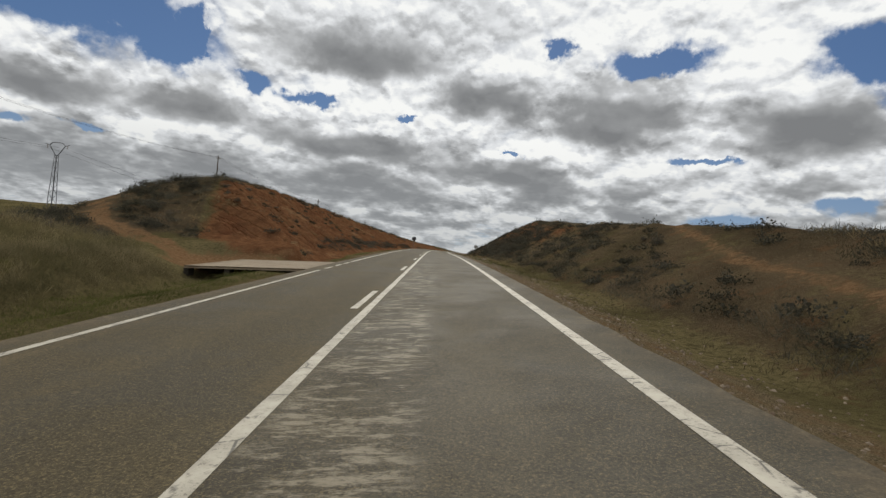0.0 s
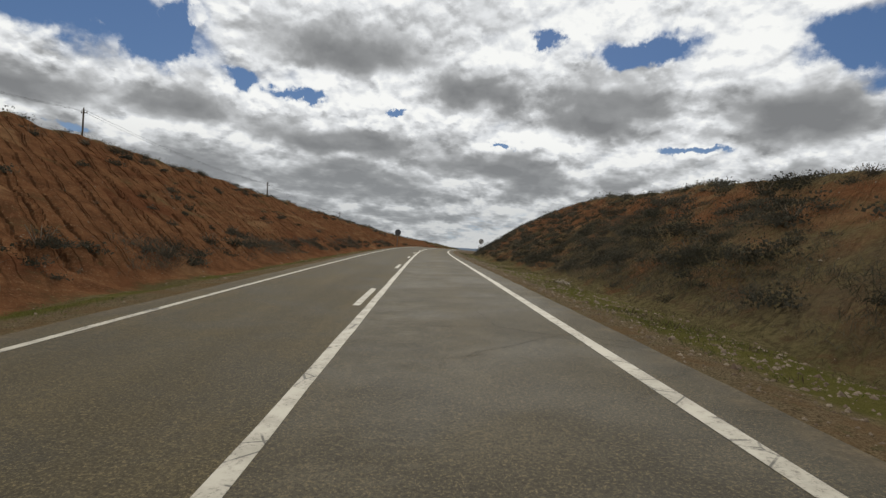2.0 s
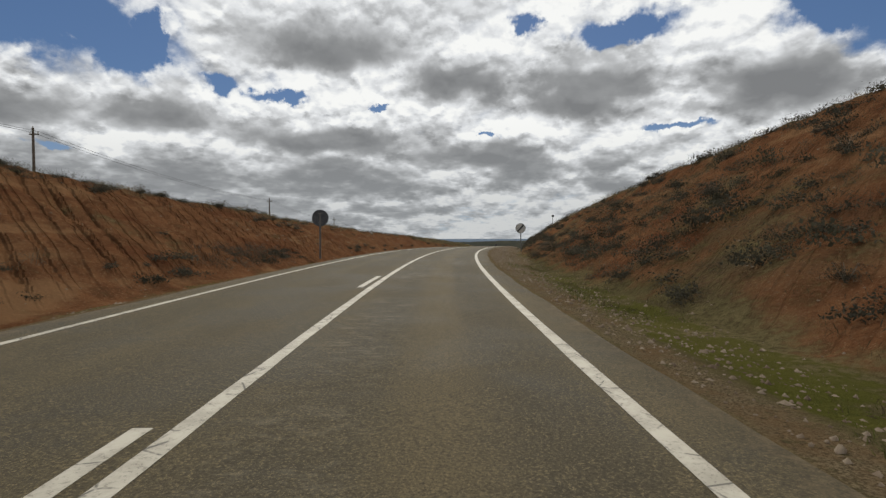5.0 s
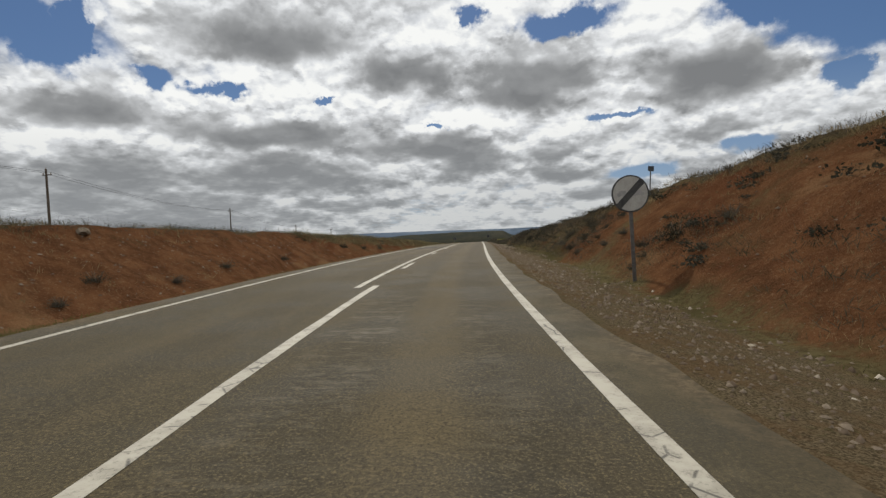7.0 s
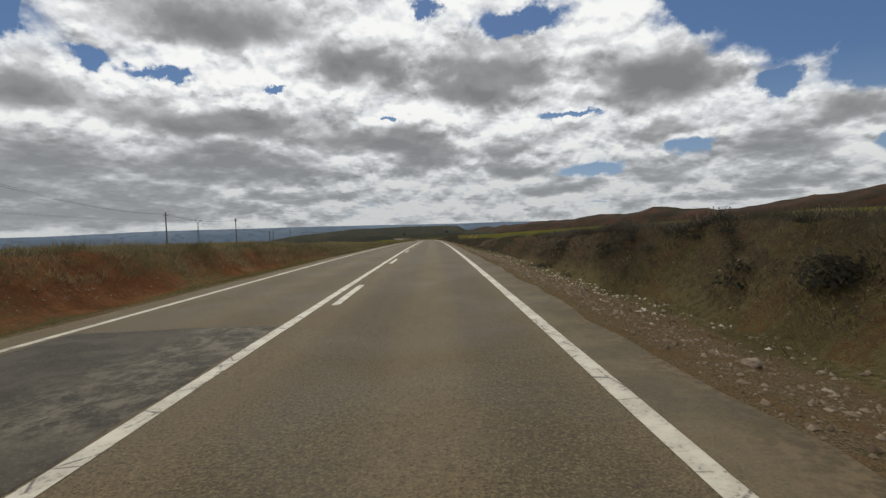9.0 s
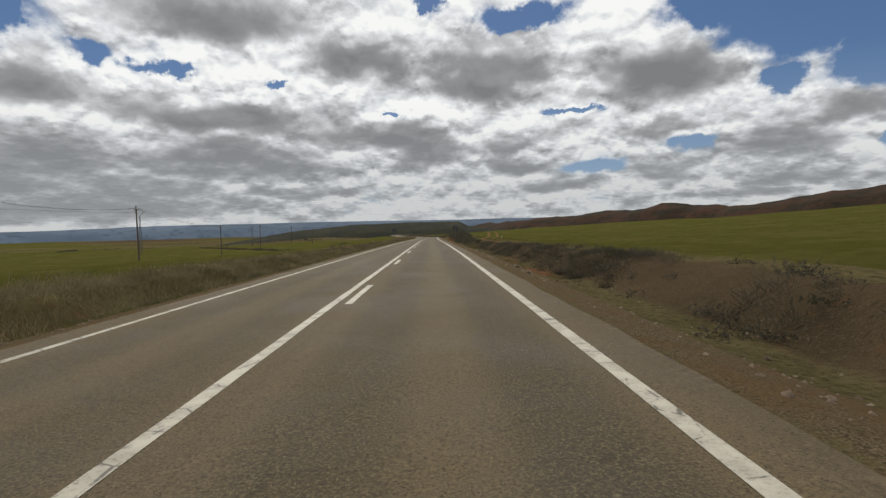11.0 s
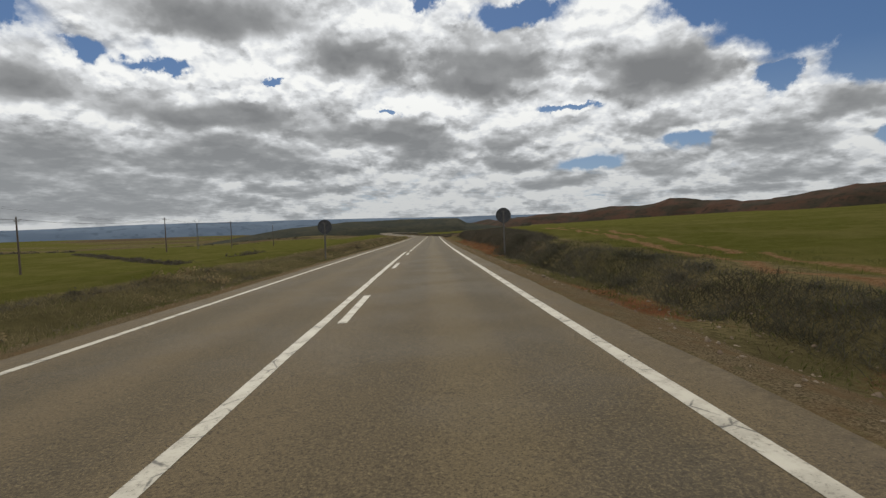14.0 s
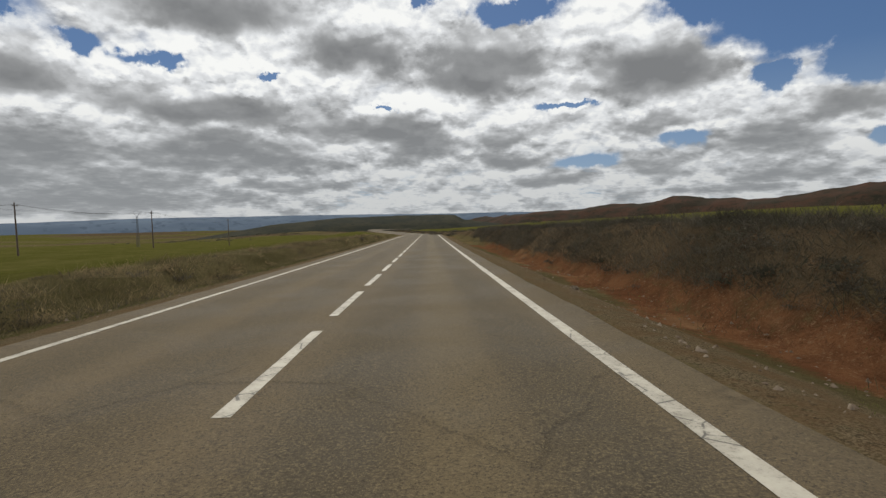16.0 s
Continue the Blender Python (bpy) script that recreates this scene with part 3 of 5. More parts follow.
def summed(v):
    return np.concatenate([[0.0], np.cumsum(v[1:] + v[:-1])])


LINE = np.stack([summed(np.sin(TURN) * np.cos(RISE)), summed(np.cos(TURN) * np.cos(RISE)), summed(np.sin(RISE))], -1)
# straight on before and beyond the part that is driven
BACK = LINE[0] + np.stack([np.sin(TURN[0]) * np.array([-2500.0, -400.0, -60.0]), np.cos(TURN[0]) * np.array([-2500.0, -400.0, -60.0]), np.array([-6.0, -4.0, -2.2])], -1)
ON = LINE[-1] + np.stack([np.zeros(3), np.array([200.0, 1000.0, 4000.0]), np.array([-3.0, -10.0, -12.0])], -1)
S_ALL = np.concatenate([[-2520.0, -420.0, -80.0], S_FINE, [1020.0, 1820.0, 4820.0]])
P_ALL = np.concatenate([BACK, LINE, ON])
T_ALL = np.concatenate([[TURN[0]] * 3, TURN, [0.0] * 3])


def fall(s, u):
    return np.where(u > 0, np.interp(s, S_FINE, E_R), np.interp(s, S_FINE, E_L))


def plan(s, u):
    """Place on the map of a point u metres to the right of the road's middle at station s, and the height of that middle."""
    s, u = np.broadcast_arrays(np.asarray(s, float), np.asarray(u, float))
    turn = np.interp(s, S_ALL, T_ALL)
    near = np.clip(u, -45, 45)
    x = np.interp(s, S_ALL, P_ALL[:, 0]) + np.cos(turn) * near + (u - near)
    y = np.interp(s, S_ALL, P_ALL[:, 1]) - np.sin(turn) * near
    return x, y, np.interp(s, S_ALL, P_ALL[:, 2])


def on_road(s, u, lift=0.0):
    x, y, z = plan(s, u)
    return np.stack([x, y, z - fall(s, np.asarray(u, float)) * u + lift], -1)


def smooth(a, b, x):
    t = np.clip((x - a) / (b - a), 0, 1)
    return t * t * (3 - 2 * t)


# ------------------------------------------------------------ the lie of the land
TOP_L = np.array([(-60, 0.2), (16, 0.1), (26, -0.2), (31, 0.6), (35, 3.0), (40, 4.9), (50, 5.4), (60, 5.5), (70, 5.3), (80, 5.0), (90, 4.7), (100, 4.3),
                  (110, 3.8), (120, 3.1), (130, 2.5), (140, 2.15), (150, 1.75), (160, 1.6), (170, 1.25), (180, 1.1), (190, 0.85), (205, 0.55),
                  (225, 0.1), (250, -0.2), (300, -0.32), (335, -0.22), (352, 0.1), (390, 0.3), (440, 0.2), (600, 0.0)])
OUT_L = np.array([(-60, -0.3), (20, -0.2), (34, 1.2), (48, 1.4), (60, 2.4), (80, 4.6), (100, 5.3), (134, 1.9), (179, -0.2), (233, -0.9), (275, -2.2), (311, -2.6), (367, -3.4),
                  (424, -2.3), (480, -2.2), (600, -4.0)])
TOP_R = np.array([(-60, 2.5), (0, 2.7), (11, 2.9), (24, 3.4), (43, 4.1), (50, 4.3), (59, 5.0), (67, 5.5), (74, 5.8), (82, 6.5), (92, 7.0), (100, 7.3), (106, 7.1),
                  (117, 6.4), (127, 5.2), (137, 4.2), (145, 3.8), (150, 3.4), (158, 2.9), (163, 2.6), (168, 2.1), (176, 1.6), (188, 1.3), (200, 0.95),
                  (215, 0.6), (230, 0.35), (250, 0.2), (275, 0.12), (300, 0.15), (315, 0.35), (330, 0.8), (343, 1.2), (360, 1.45), (400, 1.1), (440, 0.6), (600, 0.2)])


def wave(x, y, sizes, seed=0.0):
    """Cheap smooth unevenness from crossed sines."""
    total = np.zeros_like(x)
    for i, (length, amount) in enumerate(sizes):
        a = 0.7 + 1.3 * i + seed
        f = 2 * math.pi / length
        total += amount * (np.sin(f * (x * math.cos(a) + y * math.sin(a)) + 2 * np.sin(0.43 * f * (x - y) + a))
                           * np.sin(0.81 * f * (x * math.sin(a + 1) - y * math.cos(a + 1)) + 1.7 * a))
    return total


TRACK_L = np.array([(23.5, -7.6), (25.5, -11.0), (29.5, -15.3), (32.5, -19.0), (35.5, -22.2), (39.0, -24.7), (44.0, -27.0), (60.0, -36.0)])
TRACK_R = np.array([(-6.0, 7.2), (2.0, 8.4), (9.6, 9.8), (16.5, 11.0), (20.4, 12.1), (25.4, 13.3), (36.0, 17.2), (46.0, 21.0), (60.0, 28.0)])
TRACK_F = np.array([(262.0, 9.2), (285.0, 9.2), (295.0, 9.4), (303.0, 9.6), (310.0, 10.9), (316.0, 12.2), (323.0, 13.3), (340.0, 15.0), (380.0, 19.0)])


def off_track(s, u, line):
    best = np.full(np.broadcast(s, u).shape, 1e9)
    for (a, b), (c, d) in zip(line[:-1], line[1:]):
        l2 = (c - a) ** 2 + (d - b) ** 2
        t = np.clip(((s - a) * (c - a) + (u - b) * (d - b)) / l2, 0, 1)
        best = np.minimum(best, np.hypot(s - a - t * (c - a), u - b - t * (d - b)))
    return best


def land(s, u):
    """Height of the ground, and what covers it."""
    s, u = np.broadcast_arrays(np.asarray(s, float), np.asarray(u, float))
    x, y, zc = plan(s, u)
    a = np.abs(u)
    left = u < 0
    rim = -fall(s, u) * np.clip(u, -4.2, 4.2)
    # left: verge, ditch, cut slope, field
    tl = np.interp(s + 0.35 * np.clip(-u - 8, 0, 30) * (s < 60) * (s > 0) * -1, TOP_L[:, 0], TOP_L[:, 1])
    ul = 6.0 + np.maximum(tl, 0.3) / 0.45
    from_l = np.interp(s, [22, 30], [8.8, 6.2])
    ul = np.maximum(ul, np.interp(s, [22, 30], [10.6, 6.7]))
    ol = np.interp(s, OUT_L[:, 0], OUT_L[:, 1])
    ditch_l = np.interp(s, [-60, 10, 20, 30, 40, 200, 250, 330, 420], [-0.75, -0.85, -1.05, -0.9, -0.45, -0.45, -0.55, -0.5, -0.4])
    zl = np.where(a < from_l, ditch_l, ditch_l + (tl - ditch_l) * np.clip((a - from_l) / (ul - from_l), 0, 1))
    zl = np.where(a > ul, tl + (ol - tl) * smooth(0, 1, (a - ul) / np.maximum(42 - ul, 5)), zl)
    zl = np.where(a > 42, ol - 0.013 * np.clip(a - 42, 0, 250), zl)
    zl = zl + 0.9 * smooth(13.5, 18, a) * smooth(28, 21, s) * smooth(-60, -20, s) * smooth(60, 40, a)
    zl = zl - 2.6 * smooth(22, 46, a) * smooth(26, 40, s) * smooth(135, 95, s)
    # right
    tr = np.interp(s, TOP_R[:, 0], TOP_R[:, 1])
    steep = np.interp(s, [0, 40, 60, 200, 230], [0.40, 0.48, 0.55, 0.55, 0.45])
    ur = 6.0 + np.maximum(tr, 1.1) / steep
    ditch_r = np.interp(s, [-60, 0, 30, 60, 90, 120, 420], [0.3, 0.2, 0.05, -0.1, -0.35, -0.5, -0.5])
    zr = np.where(a < 7.1, ditch_r, ditch_r + (tr - ditch_r) * np.clip((a - 7.1) / (ur - 7.1), 0, 1))
    lift = np.interp(s, [0, 60, 150, 220], [0.07, 0.03, 0.03, 0.052])
    zr = np.where(a > ur, tr + lift * (np.clip(a - ur - 30, 0, 120) * 1.15 + 0.4 * np.clip(a - ur, 0, 30)) + 0.012 * np.clip(a - ur - 150, 0, 400), zr)
    out = np.where(left, zl, zr)
    # shoulder running from the paved edge into the ditch
    t = np.where(left & (s < 40), smooth(4.1 + 1.8 * smooth(27, 22, s), 6.3 + 1.3 * smooth(27, 22, s), a), smooth(4.1, np.where(left, 6.3, 6.3 + 1.0 * smooth(90, 50, s)), a))
    z = np.where(a < 4.1, rim - 0.07, (rim - 0.07) * (1 - t) + out * t)
    rough = smooth(4.6, 7.5, a)
    bank = np.where(left, tl, tr)
    lim_l = np.where((s > 26) & (s < 60), np.maximum(ul, np.interp(s, [26, 29, 31.5, 35.6, 42, 48, 60], [7.5, 10.5, 13.0, 14.6, 16.6, 17.5, 18])), ul)
    on_bank = smooth(6.3, 8.0, a) * smooth(1.5, -1.0, a - np.where(left, lim_l, ur)) * np.where(left & (s > 27) & (s < 36), smooth(27, 29.5, s), np.clip(bank / 1.2, 0, 1))
    z = z + rough * wave(x, y, ((5.5, 0.11), (2.3, 0.055), (1.1, 0.03)))
    # furrows washed down the cut slopes, some deep and some faint
    run = s - 0.78 * a
    rill = np.sin(run * math.pi / 1.15 + 1.1 * np.sin(run * 0.31))
    furrow = np.clip(1 - np.abs(rill) / 0.48, 0, 1) * (0.62 + 0.38 * np.sin(run * 1.37))
    z = z - np.where(left, 0.40, 0.05) * on_bank * (furrow - 0.2) * smooth(28, 40, s) * smooth(150, 122, s)
    # earth heaped on the far part of the culvert
    fill = left * smooth(22.0, 22.8, s) * smooth(29.5, 27.5, s) * smooth(6.7, 7.6, a + 0.2 * (s - 22)) * smooth(13, 10.5, a)
    z = z * (1 - fill) + (rim + 0.01 - 0.065 * (a - 4)) * fill
    z = z + zc
    # the plain far off
    r = np.hypot(x + 25, y - 330)
    plain = -30 - 42 * smooth(-150, -1100, x) + 22 * smooth(50, 500, x) + wave(x, y, ((900, 5.0), (390, 2.5), (170, 1.2)), 3.0)
    z = z + (plain - z) * smooth(260, 900, r)
    z = z + smooth(60, 220, a) * wave(x, y, ((140, 0.8), (60, 0.35)), 1.0)
    # cover
    low_bank = np.where(left & (s > 28), smooth(5.3, 6.4, a) * smooth(1.5, -1.0, a - lim_l), on_bank)
    bare = low_bank * np.where(left, np.interp(s, [27.5, 29.5, 110, 160, 185, 215, 240], [0.2, 0.9, 0.9, 0.95, 0.75, 0.5, 0.0]),
                              np.interp(s, [20, 45, 70, 95, 120, 150, 168, 180, 190, 240, 325, 338, 380, 400], [0.1, 0.30, 0.45, 0.64, 0.70, 0.82, 0.5, 0.42, 0.25, 0.3, 0.3, 0.85, 0.8, 0.1]))
    bare = bare * np.where(left, 1.0, smooth(1.0, -1.2, a - ur * np.interp(s, [200, 330], [1.0, 0.93])))
    bare = bare + np.where(left, 0, 0.30) * on_bank * smooth(0.40, 0.70, (a - 7) / (ur - 7)) * smooth(30, 48, s) * smooth(128, 110, s)
    patch = wave(x, y, ((9.0, 0.22), (3.1, 0.15)), 5.0)
    bare = np.clip(bare + patch * (bare > 0.02), 0, 1)
    bare = np.maximum(bare, np.where(left, 0, 1) * smooth(220, 245, s) * smooth(4.9, 5.6, a) * smooth(7.6, 6.4, a) * np.clip(0.25 + 2.2 * patch, 0, 0.9))
    bare = np.maximum(bare, np.where(left, 0, 0.9) * smooth(326, 338, s) * smooth(400, 385, s) * smooth(5.9, 6.5, a) * smooth(7.9, 7.1, a + 2.0 * patch))
    crop_l = np.interp(s, [-60, 14, 20, 195, 235], [0.6, 0.6, 0, 0, 1]) * np.where(s < 60, smooth(9, 11, a) * smooth(19, 15, a), smooth(8.6, 11.0, a))
    crop_r = smooth(196, 225, s) * smooth(1.2, 3.5, a - ur)
    crop = np.where(left, crop_l, crop_r) * smooth(700, 400, r)
    weeds = wave(x, y, ((4.1, 0.30), (1.7, 0.22)), 8.0)
    crop = crop + np.where(left, 0.75, 1) * smooth(4.4, 5.0, a) * smooth(np.where(left, 6.3, 7.2), np.where(left, 5.5, 6.3), a) * smooth(20, 45, s) * smooth(128, 108, s) * np.clip(0.62 + weeds, 0, 0.9)
    far_fields = smooth(380, 600, r) * (np.sin(x * 0.011 + 2 * np.sin(y * 0.004)) * np.sin(y * 0.0085 + 1.3 * np.sin(x * 0.006)))
    crop = np.clip(crop + smooth(380, 600, r) * np.clip(0.45 + far_fields * 1.4, 0, 0.9), 0, 1)
    scrub = np.clip(-far_fields * 2.2 - 0.12, 0, 1) + np.where(left, 0, 0.9) * smooth(6.2, 7.4, a - 0.8 * smooth(326, 338, s)) * smooth(1.4, 0.2, a - ur) * smooth(190, 215, s) * (1 - 0.75 * smooth(278, 290, s) * smooth(328, 318, s))
    scrub = scrub + np.where(left, 0.0, 0.80) * smooth(6.5, 8, a) * smooth(215, 195, s) * smooth(8, 3, a - ur) * np.clip(1 - 0.95 * bare, 0, 1)
    scrub = scrub + np.where(left, 0.75, 0) * smooth(29, 33, s) * smooth(75, 60, s) * smooth(0, 1.0, a - lim_l) * smooth(40, 30, a) + np.where(left, 0.6, 0) * smooth(15, 18, a) * smooth(40, 30, a) * smooth(-10, 5, s) * smooth(36, 32, s)
    reach = np.interp(s, [0, 40, 100, 125, 200, 215], [6.6, 5.1, 4.9, 6.9, 6.7, 5.9])
    gravel = smooth(3.6, 4.3, a) * smooth(np.where(left, 5.6, reach + 0.2), np.where(left, 4.8, reach - 0.8), a) * 0.95
    path = 0.95 * fill
    for line, wide, much in ((TRACK_L, 0.62, 1.0), (TRACK_R, 0.24, 0.65), (TRACK_F, 0.22, 0.9), (TRACK_F + (0.0, 1.7), 0.2, 0.85)):
        away = off_track(s, u, line)
        path = np.maximum(path, much * smooth(wide + 0.45, wide - 0.3, away) * (1 - 0.45 * smooth(0.5, 0.2, away) * (wide > 0.5) * smooth(25, 28, s)))
    return np.stack([x, y, z], -1), {"soil": bare, "crop": crop, "scrub": np.clip(scrub, 0, 1), "gravel": gravel, "path": path,
                                         "rill": run, "down": a, "cut": on_bank * np.where(left, 1.0, 0.3) * smooth(28, 40, s) * smooth(152, 120, s)}


def tops(s):
    """Offsets at which the cut slopes end, left and right."""
    tl, tr = np.interp(s, TOP_L[:, 0], TOP_L[:, 1]), np.interp(s, TOP_R[:, 0], TOP_R[:, 1])
    return 6.0 + np.maximum(tl, 0.3) / 0.45, 6.0 + np.maximum(tr, 1.1) / np.interp(s, [0, 40, 60, 200, 230], [0.40, 0.48, 0.55, 0.55, 0.45])


# ------------------------------------------------------------ mesh helpers
def mesh_of(name, points, faces, mat, even=False):
    me = bpy.data.meshes.new(name)
    points = np.asarray(points, np.float32).reshape(-1, 3)
    faces = np.asarray(faces, np.int32)
    me.vertices.add(len(points))
    me.vertices.foreach_set("co", points.ravel())
    me.loops.add(faces.size)
    me.loops.foreach_set("vertex_index", faces.ravel())
    me.polygons.add(len(faces))
    me.polygons.foreach_set("loop_start", np.arange(0, faces.size, faces.shape[1], dtype=np.int32))
    me.update(calc_edges=True)
    if even:
        me.polygons.foreach_set("use_smooth", np.ones(len(faces), bool))
    me.materials.append(mat)
    me.validate()
    return me


def grid_faces(rows, cols):
    i = np.arange(rows * cols).reshape(rows, cols)
    return np.stack([i[:-1, :-1], i[:-1, 1:], i[1:, 1:], i[1:, :-1]], -1).reshape(-1, 4)


def paint_fields(me, fields):
    for key, values in fields.items():
        me.attributes.new(key, "FLOAT", "POINT").data.foreach_set("value", np.asarray(values, np.float32).ravel())


def from_bm(name, bm, mat, even=False):
    me = bpy.data.meshes.new(name)
    bmesh.ops.recalc_face_normals(bm, faces=bm.faces)
    bm.to_mesh(me)
    bm.free()
    me.materials.append(mat)
    if even:
        for f in me.polygons:
            f.use_smooth = True
    return me


def part(name, bm, mat, parent, label="", even=False):
    ob = new(name, from_bm(name, bm, mat, even))
    ob.parent = parent
    return tagged(ob, label)


def box(bm, size, at=(0, 0, 0), turn=None, bevel=0.0):
    m = Matrix.Translation(at) @ (turn or Matrix.Identity(4)) @ Matrix.Diagonal((*size, 1))
    got = bmesh.ops.create_cube(bm, size=1.0, matrix=m)
    if bevel:
        bmesh.ops.bevel(bm, geom=list({e for v in got["verts"] for e in v.link_edges}), offset=bevel, segments=2, affect="EDGES", profile=0.6)


def rod(bm, a, b, r0, r1=None, sides=10):
    a, b = Vector(a), Vector(b)
    d = b - a
    m = Matrix.Translation((a + b) / 2) @ d.to_track_quat("Z", "Y").to_matrix().to_4x4()
    bmesh.ops.create_cone(bm, cap_ends=True, segments=sides, radius1=r0, radius2=r0 if r1 is None else r1, depth=d.length, matrix=m)


# ------------------------------------------------------------ ground and road
def build_ground():
    s = np.concatenate([-20 - np.geomspace(60, 1, 14), np.arange(-20, 26, 0.5), np.arange(26, 36, 0.34), np.arange(36, 112, 0.2), np.arange(112, 200, 0.42), np.arange(200, 370, 0.9),
                        np.arange(370, 560, 2.5), 560 + np.geomspace(4, 4000, 60)])
    s = np.concatenate([[-2500, -1500, -900, -500, -300, -200, -130], s])
    near = np.concatenate([[0, 2.0, 3.6, 4.0, 4.2], np.arange(4.5, 24, 0.42), np.arange(24.5, 45, 1.6)])
    half = np.concatenate([near, 45 + np.geomspace(3, 4000, 34)])
    fine = np.concatenate([near[:5], np.arange(4.5, 6.5, 0.37), np.arange(6.5, 18.5, 0.25), np.arange(18.7, 24, 0.5), half[half > 24]])
    u = np.concatenate([-fine[:0:-1], half])
    place, cover = land(s[:, None], u[None, :])
    me = mesh_of("ground", place, grid_faces(len(s), len(u)), GROUND, True)
    paint_fields(me, cover)
    tagged(new("ground", me), "red earth, dry grass and green fields on both sides", "ground", kind="structure")


def build_road():
    s = np.concatenate([np.arange(-120, -20, 10.0), np.arange(-20, 420, 1.0), np.arange(420, 815, 4.0)])
    u = np.array([-4.02, -3.96, -3.4, -2.6, -1.7, -0.8, -0.0001, 0.0001, 0.9, 1.7, 2.6, 3.4, 3.86, 3.92])
    wob = 0.02 * np.sin(s * 0.9) + 0.02 * np.sin(s * 2.3 + 1)
    uu = np.broadcast_to(u, (len(s), len(u))).copy()
    uu[:, :2] -= wob[:, None]
    wide = smooth(112, 128, s) * smooth(212, 188, s)
    uu[:, -2:] += (wob[::-1] * (1 + 1.5 * wide) + 0.10 * wide)[:, None]
    place = on_road(s[:, None], uu)
    place[:, (0, -1), 2] -= 0.12
    me = mesh_of("road", place, grid_faces(len(s), len(u)), ASPHALT, False)
    paint_fields(me, {"across": uu, "along": np.broadcast_to(s[:, None], uu.shape)})
    tagged(new("road", me), "worn two-lane asphalt road with patched lanes", "road", kind="structure")


DASH0, DASHP = 328.9, 4.28


def strip(name, s0, s1, u, wide, label, group=""):
    """A painted line lying on the asphalt, with worn, slightly uneven edges."""
    s = np.arange(s0, s1 + 0.01, 0.5 if s1 < 420 else 2.0)
    if s[-1] < s1 - 0.05:
        s = np.append(s, s1)
    j = 0.004 * np.sin(s * 1.3 + u) + 0.003 * np.sin(s * 3.1)
    lo, hi = on_road(s, u - wide / 2 + j, 0.004), on_road(s, u + wide / 2 - j[::-1], 0.004)
    me = mesh_of(name, np.stack([lo, hi], 1), grid_faces(len(s), 2), PAINT)
    return tagged(new(name, me), label, "road marking", group)


def build_markings():
    strip("edge_line", -60, 560, 3.23, 0.16, "worn white edge line beside the gravel shoulder")
    strip("edge_line", -60, 20.5, -3.31, 0.13, "worn white edge line along the verge")
    for a, b in ((21.6, 22.9), (23.7, 25.0), (25.8, 27.1)):
        strip("edge_dash", a, b, -3.31, 0.13, "short white edge dash across a farm entrance", "edge dashes")
    strip("edge_line", 27.9, 620, -3.31, 0.13, "worn white edge line along the cut slope")
    strip("centre_line", -60, 145.0, 0.17, 0.15, "cracked white solid centre line")
    strip("centre_line", 144.6, 328.1, -0.21, 0.15, "white solid centre line")
    for i in range(-2, 9):
        strip("centre_dash", 9.5 + 11.9 * i, 12.7 + 11.9 * i, -0.10, 0.14, "white dash beside the solid centre line", "centre dashes")
    for i in range(16):
        strip("centre_dash", 150.6 + 11.49 * i, 153.9 + 11.49 * i, 0.09, 0.14, "white dash beside the solid centre line", "centre dashes")
    for i in range(44):
        strip("centre_dash", DASH0 + DASHP * i, DASH0 + 3.1 + DASHP * i, 0.06, 0.14, "white centre dash on the descending road", "centre dashes")


def build_patch():
    """A newer square of dark asphalt in the far lane."""
    s, u = np.linspace(178.6, 183.3, 10), np.linspace(-3.15, -0.32, 7)
    j = 0.04 * np.sin(np.arange(10) * 2.1)
    place = on_road(s[:, None] + 0.05 * np.sin(3 * u)[None, :], u[None, :] + j[:, None] * 0.5, 0.003)
    me = mesh_of("road_patch", place, grid_faces(10, 7), PATCH)
    paint_fields(me, {"across": np.broadcast_to(u, (10, 7)), "along": np.broadcast_to(s[:, None], (10, 7))})
    tagged(new("road_patch", me), "dark repair patch in the asphalt", "road patch", kind="structure")


build_ground()
build_road()
build_markings()
build_patch()


